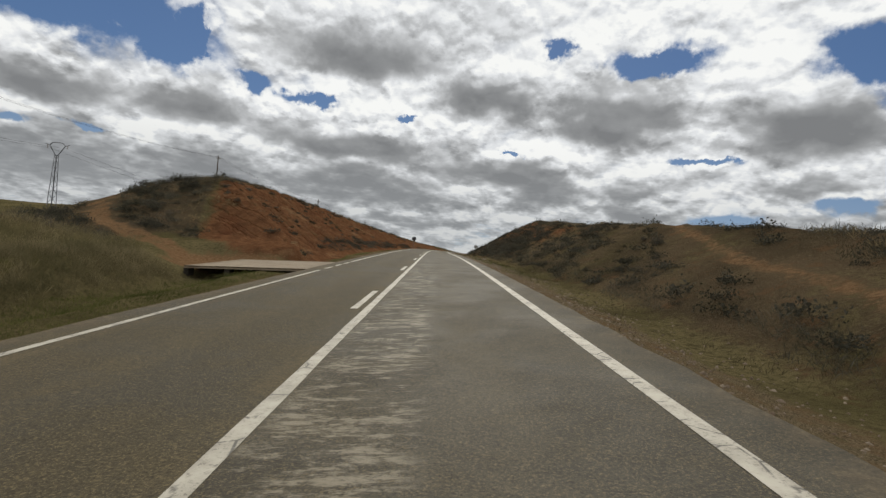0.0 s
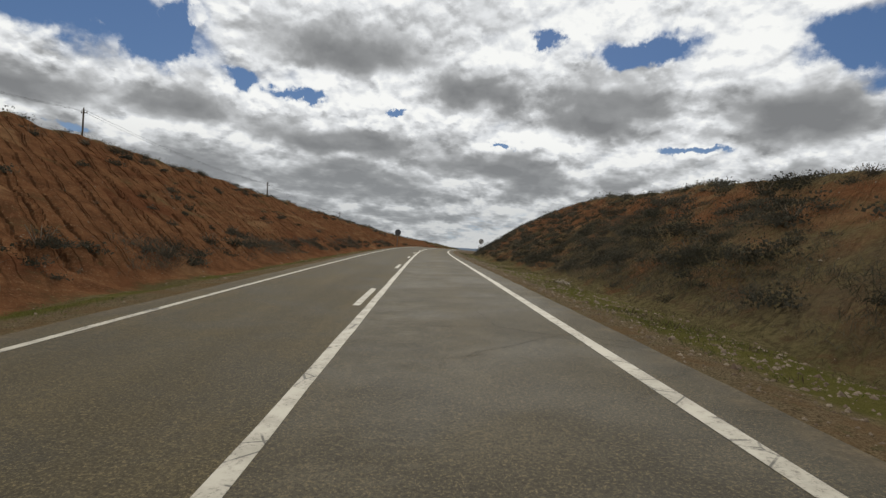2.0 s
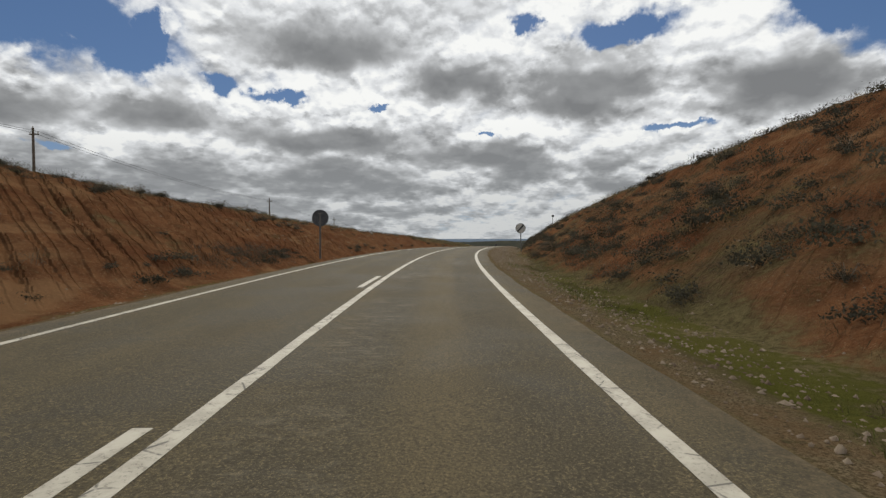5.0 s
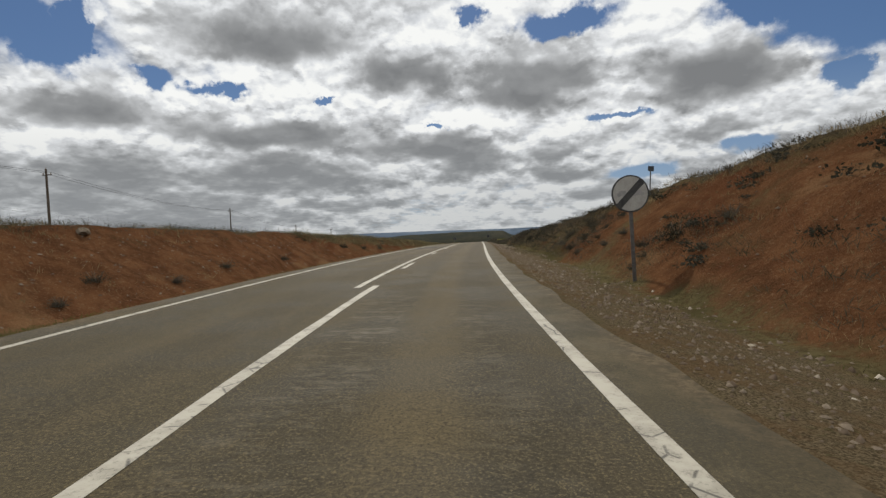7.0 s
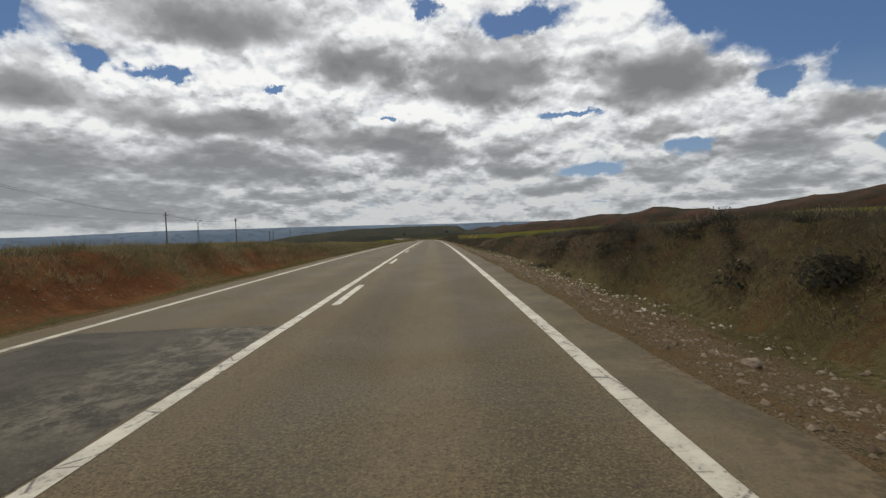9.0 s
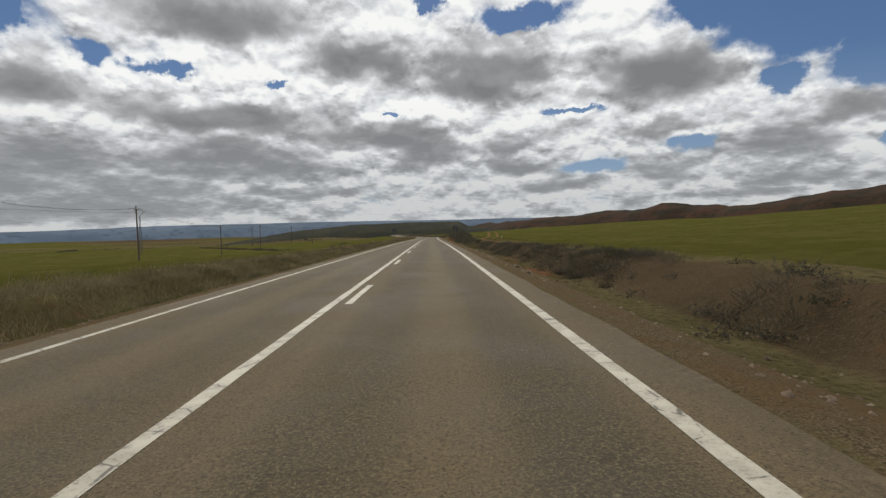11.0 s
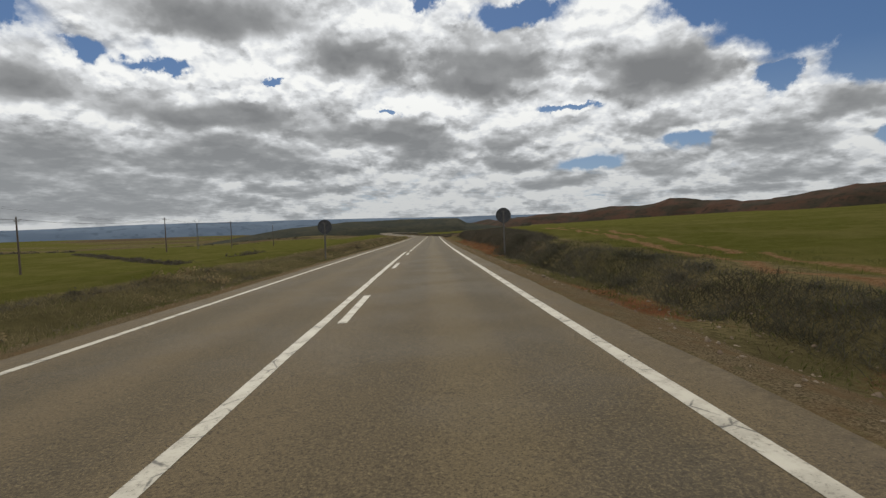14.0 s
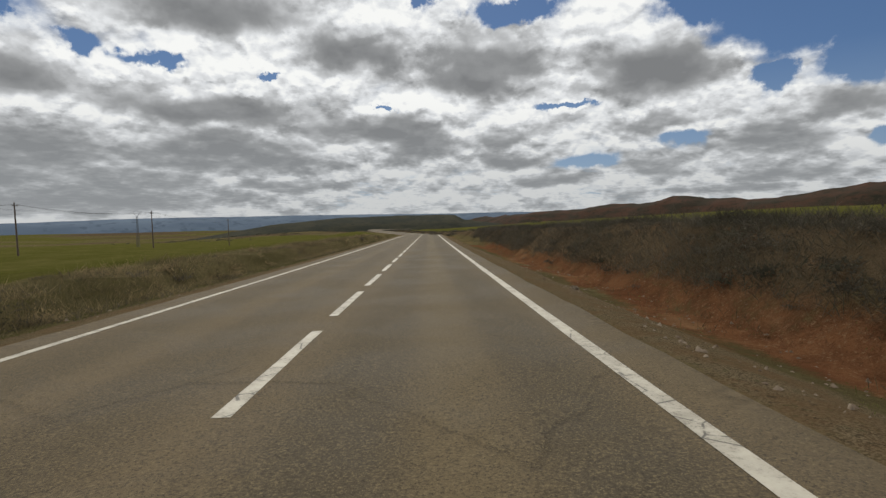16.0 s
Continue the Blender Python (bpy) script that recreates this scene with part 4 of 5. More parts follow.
# ------------------------------------------------------------ distance
def ridge(name, tops_at, foot, mat, label, depth, jag, seed):
    """A long hill: a crest with a slope towards the road and one behind."""
    tops_at = np.array(tops_at, float)
    d = np.concatenate([[0], np.cumsum(np.hypot(*np.diff(tops_at[:, :2], axis=0).T))])
    q = np.linspace(0, d[-1], 420)
    x, y, z = (np.interp(q, d, tops_at[:, i]) for i in range(3))
    rng = np.random.default_rng(seed)
    for step, amount in ((60, 1.0), (24, 0.45), (9, 0.2)):
        knots = rng.normal(0, amount * jag, int(420 / step * 4) + 2)
        z += np.interp(q, np.linspace(0, d[-1], len(knots)), knots)
    t = np.gradient(np.stack([x, y], -1), axis=0)
    t /= np.hypot(t[:, 0], t[:, 1])[:, None]
    t = np.stack([np.convolve(np.pad(t[:, i], 40, "edge"), np.ones(81) / 81, "valid") for i in (0, 1)], -1)
    side = np.stack([t[:, 1], -t[:, 0]], -1)
    rows = []
    for f, h in ((-1.0, 0.0), (-0.72, 0.12), (-0.45, 0.36), (-0.22, 0.68), (-0.08, 0.92), (0.0, 1.0), (0.5, 0.7), (1.0, 0.0)):
        gully = 1 + 0.14 * np.sin(q / depth * 5 + 2 * np.sin(q / depth * 1.3)) * (0 < h < 1)
        rows.append(np.stack([x + side[:, 0] * f * depth * gully, y + side[:, 1] * f * depth * gully, foot + (z - foot) * h], -1))
    pts = np.stack(rows, 0)
    me = mesh_of(name, pts, grid_faces(len(rows), len(q)), mat, True)
    tagged(new(name, me), label, "hills", kind="structure")


ridge("hills_east", ((250, 2600, 2), (350, 2221, 16), (460, 2092, 27), (566, 1952, 40), (646, 1811, 40), (689, 1734, 47), (757, 1615, 45), (781, 1503, 39), (818, 1386, 56),
                     (849, 1293, 66), (896, 1203, 76), (935, 1078, 58), (980, 800, 66), (1000, 300, 50), (900, -300, 40)), -25, RED_HILL,
      "range of bare reddish hills beyond the green field", 110, 3.2, 3)
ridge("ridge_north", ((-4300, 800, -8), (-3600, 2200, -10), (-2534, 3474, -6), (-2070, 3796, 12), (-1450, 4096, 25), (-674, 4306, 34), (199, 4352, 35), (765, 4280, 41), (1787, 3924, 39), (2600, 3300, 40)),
      -130, HAZE_RIDGE, "long table-land on the horizon with haze blue in its colour", 380, 1.5, 5)
ridge("plateau", ((-900, 1500, -95), (-700, 1650, -62), (-450, 1797, -14), (-269, 1839, 4), (-107, 1856, 9), (25, 1858, 11), (67, 1856, 10), (92, 1854, -3), (158, 1847, -12), (260, 1800, -26)), -100, MESA,
      "low dark wooded plateau with a steep end", 240, 0.5, 8)


# ------------------------------------------------------------ plants and stones
RNG = np.random.default_rng(11)


def ground_at(s, u):
    return land(np.asarray(s, float), np.asarray(u, float))[0]


def kites(root, way, length, width):
    """One narrow four-cornered blade for each root."""
    side = np.cross(way, RNG.normal(size=way.shape))
    side /= np.linalg.norm(side, axis=-1, keepdims=True) + 1e-9
    w = (width * 0.5)[:, None]
    mid = root + way * (length * 0.45)[:, None]
    tip = root + way * length[:, None]
    tip[:, 2] -= length * 0.12
    pts = np.stack([root, mid + side * w, tip, mid - side * w], 1)
    return pts.reshape(-1, 3), np.arange(len(root) * 4).reshape(-1, 4)


def tufts(name, places, tall, blades, mat, label, spread=0.5, wide=0.0085, foot=0.10):
    n = len(places)
    size = tall * RNG.uniform(0.55, 1.3, n)
    root = np.repeat(places, blades, 0) + RNG.normal(0, foot, (n * blades, 3)) * (1, 1, 0)
    way = RNG.normal(0, spread, (n * blades, 3))
    way[:, 2] = 1.0
    way /= np.linalg.norm(way, axis=1, keepdims=True)
    length = np.repeat(size, blades) * RNG.uniform(0.6, 1.15, n * blades)
    root[:, 2] -= 0.03
    pts, faces = kites(root, way, length, np.full(len(root), wide) * RNG.uniform(0.7, 1.5, len(root)))
    tagged(new(name, mesh_of(name, pts, faces, mat)), label, "grass", kind="stuff")


def bush_points(n, radius, height, length, wide, inner=0.35, tangle=0.45):
    """Twigs and small leaves of one rounded, gappy bush about the origin."""
    lobes = RNG.normal(0, 0.42, (7, 2))
    pick = RNG.integers(0, 7, n)
    d = RNG.normal(size=(n, 3))
    d[:, 2] = np.abs(d[:, 2]) + 0.15
    d /= np.linalg.norm(d, axis=1, keepdims=True)
    r = RNG.uniform(inner, 1.0, n) ** 0.6
    root = d * r[:, None] * (0.62, 0.62, 1.0)
    root[:, :2] += lobes[pick]
    root *= (radius, radius, height * (0.75 + 0.25 * np.sin(pick * 2.1)).mean())
    root[:, 2] *= (0.7 + 0.3 * np.cos(pick * 1.7))
    way = d * (1.2 - tangle) + RNG.normal(0, tangle, (n, 3))
    way[:, 2] += 0.35
    way /= np.linalg.norm(way, axis=1, keepdims=True)
    return root, way, length * RNG.uniform(0.5, 1.3, n), wide * RNG.uniform(0.6, 1.6, n)


def bushes(name, places, size, leaves, mat, label, length=0.10, wide=0.009, flat=0.75, leaf=1.0):
    all_pts, all_faces, at = [], [], 0
    k = 1 / max(size, 0.2)
    shapes = []
    for _ in range(9):
        a, b = kites(*bush_points(int(leaves * 1.45), 0.86, flat * 0.95, 0.054 * leaf * k, 0.034 * leaf * k, 0.15, 1.1))
        c, d = kites(*bush_points(int(leaves * 0.22), 0.95, flat, length * 0.8 * k, wide * 0.9 * k, 0.3, 0.5))
        shapes.append((np.concatenate([a, c]), np.concatenate([b, d + len(a)])))
    for p in places:
        pts, faces = shapes[RNG.integers(0, 9)]
        k, a = size * RNG.uniform(0.5, 1.5), RNG.uniform(0, 6.28)
        c, q = math.cos(a), math.sin(a)
        turned = np.stack([pts[:, 0] * c - pts[:, 1] * q, pts[:, 0] * q + pts[:, 1] * c, pts[:, 2]], -1) * k * RNG.uniform(0.75, 1.25, 3)
        all_pts.append(turned + p - (0, 0, 0.06))
        all_faces.append(faces + at)
        at += len(pts)
    tagged(new(name, mesh_of(name, np.concatenate(all_pts), np.concatenate(all_faces), mat)), label, "bushes", kind="stuff")


def scatter(n, s0, s1, u0, u1, clump=0.0):
    """Random stations and offsets; u0 and u1 may be functions of the station."""
    s = RNG.uniform(s0, s1, n)
    a = u0(s) if callable(u0) else u0
    b = u1(s) if callable(u1) else u1
    u = a + (b - a) * RNG.uniform(0, 1, n)
    if clump:
        x, y, _ = plan(s, u)
        keep = wave(x, y, ((7.0, 0.6), (2.9, 0.5), (17.0, 0.6)), 9.0) > clump * RNG.uniform(0.2, 1.0, n)
        s, u = s[keep], u[keep]
    return s, u


def left_top(s):
    return -tops(s)[0]


def right_top(s):
    return tops(s)[1]


def far_from_tracks(s, u):
    keep = np.ones(len(s), bool)
    for line, wide in ((TRACK_L, 1.25), (TRACK_R, 1.0), (TRACK_F, 0.6), (TRACK_F + (0.0, 1.7), 0.5)):
        keep &= off_track(s, u, line) > wide
    keep &= ~((s > 21) & (s < 29.5) & (u < -4) & (u > -11.5))
    return s[keep], u[keep]


def spread_grass(name, n, s0, s1, u0, u1, tall, blades, mat, label, clump=0.0, **more):
    s, u = far_from_tracks(*scatter(n, s0, s1, u0, u1, clump))
    tufts(name, ground_at(s, u), tall, blades, mat, label, **more)


def plants():
    # crests of the cuttings
    spread_grass("crest_grass", 4200, 30, 215, lambda s: left_top(s) - 3.5, lambda s: left_top(s) + 0.9, 0.34, 10, STRAW, "dry grass along the crest of a red cutting", 0.1, wide=0.014)
    spread_grass("crest_grass", 4000, -10, 215, lambda s: right_top(s) - 0.9, lambda s: right_top(s) + 3.5, 0.34, 10, STRAW, "dry grass along the crest of a red cutting", 0.1, wide=0.014)
    spread_grass("hill_grass", 2200, 29, 60, -34, lambda s: -np.interp(s, [30, 36, 42, 60], [13, 15.6, 17.6, 19]), 0.28, 9, STRAW, "dry grass on the flank of a hill", 0.0, foot=0.18)
    # brush standing along the crests past the bend
    spread_grass("crest_brush", 2600, 100, 205, lambda s: right_top(s) - 0.8, lambda s: right_top(s) + 1.6, 0.36, 12, SCRUB, "brown brush along the crest of a red slope", 0.0, foot=0.22, wide=0.007, spread=0.7)
    spread_grass("crest_brush", 2400, 110, 215, lambda s: left_top(s) - 1.2, lambda s: left_top(s) + 0.5, 0.36, 12, SAGE, "grey-green brush along the crest of a red slope", 0.0, foot=0.22, wide=0.007, spread=0.7)
    spread_grass("crest_grass", 4200, 165, 255, lambda s: left_top(s) - 2.6, lambda s: left_top(s) + 1.0, 0.44, 10, PALE, "pale dry grass on top of a low bank", 0.0, foot=0.2, wide=0.013)
    # verges
    spread_grass("verge_grass", 6200, 28, 250, -5.8, -4.55, 0.12, 7, GREEN, "low green grass in the ditch", 0.2, foot=0.16, wide=0.008, spread=0.8)
    spread_grass("verge_grass", 4600, 25, 125, 4.6, 6.9, 0.13, 8, GREEN, "green weeds between the gravel and a red slope", 0.15, foot=0.16, spread=0.8)
    spread_grass("verge_grass", 5200, 110, 385, 5.2, 7.6, 0.10, 6, GREEN, "low green grass beside the gravel", 0.35, foot=0.16, spread=0.8)
    spread_grass("verge_grass", 4500, -15, 21.2, -9, -4.9, 0.16, 10, GREEN, "rough green grass by the farm entrance", 0.0, foot=0.16)
    spread_grass("tall_grass", 3800, -15, 22.0, -12.5, -9.0, 0.55, 11, PALE, "tall pale grass above the ditch", 0.0, foot=0.2, wide=0.012)
    spread_grass("tall_grass", 3200, -15, 27, -27, -14.0, 0.62, 11, PALE, "tall pale grass on a mound", 0.0, foot=0.2, wide=0.013)
    spread_grass("tall_grass", 7600, 215, 420, -8.8, -5.5, 0.30, 10, PALE, "tall pale grass between road and field", 0.0, foot=0.20, wide=0.008, spread=0.6)
    spread_grass("tall_grass", 2800, 330, 420, -8.6, -5.6, 0.50, 11, STRAW, "tall straw-coloured grass between road and field", 0.1, foot=0.2, wide=0.008, spread=0.55)
    spread_grass("verge_grass", 3200, 195, 420, -7.2, -4.7, 0.14, 9, GREEN, "low green grass beside the descending road", 0.0, foot=0.14)
    spread_grass("tall_grass", 2600, 205, 420, -9.0, -4.9, 0.24, 10, SCRUB, "withered brown weeds on the verge", 0.2, foot=0.2)
    spread_grass("bank_grass", 4200, -15, 125, 6.8, lambda s: right_top(s) + 2, 0.20, 10, WITHERED, "dry grass on the bank", 0.0, foot=0.16)
    spread_grass("bank_grass", 2200, 36, 200, lambda s: left_top(s), -6.6, 0.20, 8, STRAW, "thin dry grass on a red slope", 0.7, foot=0.16)
    spread_grass("bank_grass", 3200, 125, 215, 7.2, lambda s: right_top(s), 0.20, 8, STRAW, "thin dry grass on a red slope", 0.5, foot=0.16)
    spread_grass("bank_grass", 4500, 200, 420, 6.6, lambda s: right_top(s) + 2.5, 0.24, 9, WITHERED, "dry grass on a low bank", 0.2, foot=0.18)
    # twiggy brush covering the banks
    for n, s0, s1, u0, u1, tall, mat, label, clump in (
            (6200, -12, 80, 7.5, lambda s: 7.5 + (right_top(s) - 7) * np.interp(s, [0, 35, 50], [1.2, 1.1, 0.62]), 0.38, SAGE, "grey-brown brush covering a slope", 0.15),
            (3200, -12, 80, 7.5, lambda s: right_top(s) + 2, 0.28, SAGE, "thin grey brush on a red slope", 0.5),
            (4000, -12, 80, 7.3, lambda s: 7.5 + (right_top(s) - 7) * np.interp(s, [0, 35, 50], [1.2, 1.1, 0.6]), 0.32, SCRUB, "dark twiggy brush covering a slope", 0.4),
            (4200, 74, 134, 7.4, lambda s: 7.4 + (right_top(s) - 7.4) * 0.85, 0.32, SAGE, "grey-green brush on a red slope", 0.15),
            (3400, 158, 208, 7.3, lambda s: right_top(s) + 1.5, 0.30, SCRUB, "brown brush crowding a bank", 0.0),
            (900, 128, 165, 7.3, 9.6, 0.30, SAGE, "grey brush at the foot of a red slope", 0.4),
            (3800, 190, 286, 7.1, lambda s: right_top(s) + 1.3, 0.46, SCRUB, "dense brown brush on a low bank", 0.25),
            (1600, 118, 330, 5.2, 7.3, 0.17, WITHERED, "withered weeds among rubble", 0.2),
            (2600, -10, 118, 5.1, 7.4, 0.15, WITHERED, "withered weeds beside the gravel", 0.15),
            (2600, 190, 286, 6.9, lambda s: right_top(s) + 1.3, 0.40, SAGE, "dense grey brush on a low bank", 0.25),
            (2200, 296, 334, 6.9, 8.5, 0.40, SAGE, "grey brush beside a field track", 0.0),
            (1300, 282, 334, 6.8, 8.3, 0.34, SCRUB, "brown brush beside a field track", 0.1),
            (4400, 326, 410, 7.5, lambda s: right_top(s) + 1.5, 0.52, SCRUB, "tall brown brush overhanging a red bank", 0.0),
            (2600, 326, 410, 7.5, lambda s: right_top(s) + 1.5, 0.50, SAGE, "tall grey brush overhanging a red bank", 0.1),
            (2400, 40, 125, -8.2, -6.7, 0.50, SCRUB, "brown brush in the ditch below a red slope", 0.1),
            (900, 40, 130, lambda s: left_top(s) - 1.5, lambda s: left_top(s) + 0.8, 0.36, SAGE, "grey brush along the crest of a red slope", 0.0),
            (2600, 30, 60, -32, lambda s: -np.interp(s, [30, 36, 42, 60], [12.8, 15.4, 17.4, 18.8]), 0.26, SAGE, "grey brush on the flank of a hill", 0.0),
            (3000, 215, 420, -8.6, -5.5, 0.36, SCRUB, "brown brush on the verge", 0.1)):
        spread_grass("brush", n, s0, s1, u0, u1, tall, 10, mat, label, clump, foot=0.20, wide=0.011, spread=0.75)
    # bushes
    def thicket(name, n, s0, s1, u0, u1, size, leaves, mat, label, clump=0.2, **more):
        s, u = far_from_tracks(*scatter(n, s0, s1, u0, u1, clump))
        bushes(name, ground_at(s, u), size, leaves, mat, label, **more)

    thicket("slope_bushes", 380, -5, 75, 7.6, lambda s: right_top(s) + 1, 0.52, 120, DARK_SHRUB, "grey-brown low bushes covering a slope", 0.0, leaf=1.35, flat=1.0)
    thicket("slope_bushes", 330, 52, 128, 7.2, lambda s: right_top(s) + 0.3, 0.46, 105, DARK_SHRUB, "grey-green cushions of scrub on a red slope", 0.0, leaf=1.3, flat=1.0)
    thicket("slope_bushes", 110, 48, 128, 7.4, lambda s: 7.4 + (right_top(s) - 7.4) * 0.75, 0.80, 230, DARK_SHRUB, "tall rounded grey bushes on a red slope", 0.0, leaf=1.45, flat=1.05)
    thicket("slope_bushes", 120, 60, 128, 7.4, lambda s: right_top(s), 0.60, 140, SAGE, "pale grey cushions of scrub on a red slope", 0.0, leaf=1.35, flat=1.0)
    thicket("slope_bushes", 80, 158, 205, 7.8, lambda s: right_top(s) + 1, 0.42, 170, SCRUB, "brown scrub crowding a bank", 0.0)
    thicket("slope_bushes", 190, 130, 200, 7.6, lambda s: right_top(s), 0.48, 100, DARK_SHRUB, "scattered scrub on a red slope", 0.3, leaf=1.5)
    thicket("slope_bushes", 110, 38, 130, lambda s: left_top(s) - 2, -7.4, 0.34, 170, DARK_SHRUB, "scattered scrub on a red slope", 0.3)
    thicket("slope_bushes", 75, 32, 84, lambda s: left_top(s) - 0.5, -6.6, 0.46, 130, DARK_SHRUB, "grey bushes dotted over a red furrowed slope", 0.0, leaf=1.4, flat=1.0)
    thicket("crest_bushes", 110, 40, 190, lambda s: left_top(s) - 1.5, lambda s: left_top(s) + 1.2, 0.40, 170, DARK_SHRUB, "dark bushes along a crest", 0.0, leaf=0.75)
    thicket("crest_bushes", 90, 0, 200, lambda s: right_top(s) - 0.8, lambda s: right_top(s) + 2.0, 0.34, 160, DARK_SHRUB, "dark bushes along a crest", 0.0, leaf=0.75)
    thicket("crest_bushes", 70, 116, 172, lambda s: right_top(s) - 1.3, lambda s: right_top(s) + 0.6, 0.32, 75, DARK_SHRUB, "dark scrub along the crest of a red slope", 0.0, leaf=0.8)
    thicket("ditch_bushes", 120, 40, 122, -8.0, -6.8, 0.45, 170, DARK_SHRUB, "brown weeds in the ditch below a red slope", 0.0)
    thicket("bank_thicket", 170, 192, 284, lambda s: np.interp(s, [326, 338], [6.5, 7.2]), lambda s: right_top(s) + 1.2, 0.42, 82, SCRUB, "dense brown and grey scrub on a low bank", 0.0, length=0.13)
    thicket("bank_thicket", 130, 322, 400, lambda s: np.interp(s, [326, 338], [6.5, 7.2]), lambda s: right_top(s) + 1.2, 0.42, 82, SCRUB, "dense brown and grey scrub on a low bank", 0.0, length=0.13)
    thicket("bank_thicket", 90, 192, 284, lambda s: np.interp(s, [326, 338], [6.8, 7.3]), lambda s: right_top(s) + 1.0, 0.40, 82, SAGE, "dense grey scrub on a low bank", 0.1, length=0.13)
    thicket("bank_thicket", 80, 322, 400, lambda s: np.interp(s, [326, 338], [6.8, 7.3]), lambda s: right_top(s) + 1.0, 0.40, 82, SAGE, "dense grey scrub on a low bank", 0.1, length=0.13)
    thicket("bank_thicket", 130, 328, 400, 7.6, lambda s: right_top(s) + 1.0, 0.52, 82, SCRUB, "tall grey scrub overhanging a red bank", 0.0)
    thicket("bank_thicket", 60, 284, 326, 7.2, 9.0, 0.42, 150, SAGE, "scattered low scrub on a grassy bank", 0.0)
    spread_grass("bank_grass", 1800, 280, 326, 6.0, 13.5, 0.17, 10, GREEN, "green and dry grass along a field track", 0.0, foot=0.16, wide=0.012)
    thicket("verge_bushes", 150, 215, 420, -9.2, -5.8, 0.42, 100, SCRUB, "brown scrub on the verge", 0.1, leaf=1.4, flat=1.0)
    thicket("verge_bushes", 130, 240, 420, -9.0, -5.8, 0.42, 100, STRAW, "rounded clumps of straw-coloured grass on the verge", 0.0, leaf=1.3, flat=1.1)
    flank = lambda s: -np.interp(s, [30, 36, 42, 60], [12.9, 15.4, 17.4, 18.7])
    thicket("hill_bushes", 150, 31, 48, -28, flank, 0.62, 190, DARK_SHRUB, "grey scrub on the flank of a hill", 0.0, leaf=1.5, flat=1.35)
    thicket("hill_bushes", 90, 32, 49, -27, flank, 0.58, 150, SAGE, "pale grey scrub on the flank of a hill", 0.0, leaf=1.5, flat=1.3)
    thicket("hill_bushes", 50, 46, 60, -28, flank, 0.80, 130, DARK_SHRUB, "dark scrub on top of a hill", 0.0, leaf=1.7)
    thicket("mound_bushes", 90, 12, 36, -32, -16.5, 0.62, 150, SCRUB, "brown scrub on a grassy mound", 0.0, leaf=1.5, flat=1.2)
    thicket("mound_bushes", 60, -8, 27, -27, -14.5, 0.55, 130, SAGE, "grey scrub on a grassy mound", 0.0, leaf=1.4, flat=1.1)
    # hedge lines in the low field
    s = RNG.uniform(357, 430, 230)
    bushes("field_hedge", ground_at(s, -20 - 1.014 * (s - 357) + RNG.normal(0, 1.2, 230)), 0.95, 45, SCRUB, "dark strip of brambles between green fields", leaf=3.5, length=0.3, wide=0.05)
    s = RNG.uniform(430, 520, 200)
    bushes("field_hedge", ground_at(s, -150 - 0.5 * (s - 430) + RNG.normal(0, 1.5, 200)), 0.85, 45, SCRUB, "dark strip of brambles between green fields", leaf=3.5, length=0.3, wide=0.05)
    for s0, u0, s1, u1 in ((560, -160, 640, -420), (690, -90, 760, -520), (860, -40, 960, -640), (780, 60, 800, -200), (1150, 50, 1250, -700), (620, 90, 900, 130)):
        t = RNG.uniform(0, 1, 110)
        s, u = s0 + (s1 - s0) * t, u0 + (u1 - u0) * t + 6 * np.sin(9 * t)
        far = ground_at(s + RNG.normal(0, 3, 110), u)
        bushes("far_hedge", far, 2.6, 26, SAGE, "dark line of trees and scrub across the plain", leaf=11.0, length=1.0, wide=0.2)
    for s0, u0, s1, u1 in ((820, -420, 860, -950), (980, -380, 1060, -1000), (1200, -300, 1260, -1150), (1450, -250, 1500, -1300)):
        t = RNG.uniform(0, 1, 150)
        far = ground_at(s0 + (s1 - s0) * t + RNG.normal(0, 18, 150), u0 + (u1 - u0) * t)
        bushes("far_wood", far, 5.5, 26, SAGE, "dark patch of open woodland on the plain", leaf=22.0, length=2.0, wide=0.4)
    s = RNG.uniform(440, 640, 260)
    bushes("road_hedge", ground_at(s, 9 + RNG.normal(0, 2.0, 260)), 0.9, 50, SCRUB, "dark scrub beside the road on the descent", leaf=3.5, length=0.3, wide=0.05)


def stones(name, places, sizes, label, mat=None):
    base = np.array([(1, 0, 0), (0, 1, 0), (-1, 0, 0), (0, -1, 0), (0.25, 0.1, 1), (-0.3, -0.2, 0.9)], float)
    tris = np.array([(0, 1, 4), (1, 5, 4), (1, 2, 5), (2, 3, 5), (3, 4, 5), (3, 0, 4)])
    n = len(places)
    sizes = np.minimum(sizes * 0.9, 0.06)
    v = base[None] * (sizes[:, None, None] * RNG.uniform(0.55, 1.3, (n, 6, 1))) * RNG.uniform(0.6, 1.25, (n, 1, 3)) * (1, 1, 0.75)
    a = RNG.uniform(0, 6.28, n)
    c, q = np.cos(a)[:, None], np.sin(a)[:, None]
    v = np.stack([v[..., 0] * c - v[..., 1] * q, v[..., 0] * q + v[..., 1] * c, v[..., 2]], -1) + places[:, None]
    faces = (tris[None] + 6 * np.arange(n)[:, None, None]).reshape(-1, 3)
    tagged(new(name, mesh_of(name, v, faces, mat or STONE)), label, "stones", kind="stuff")


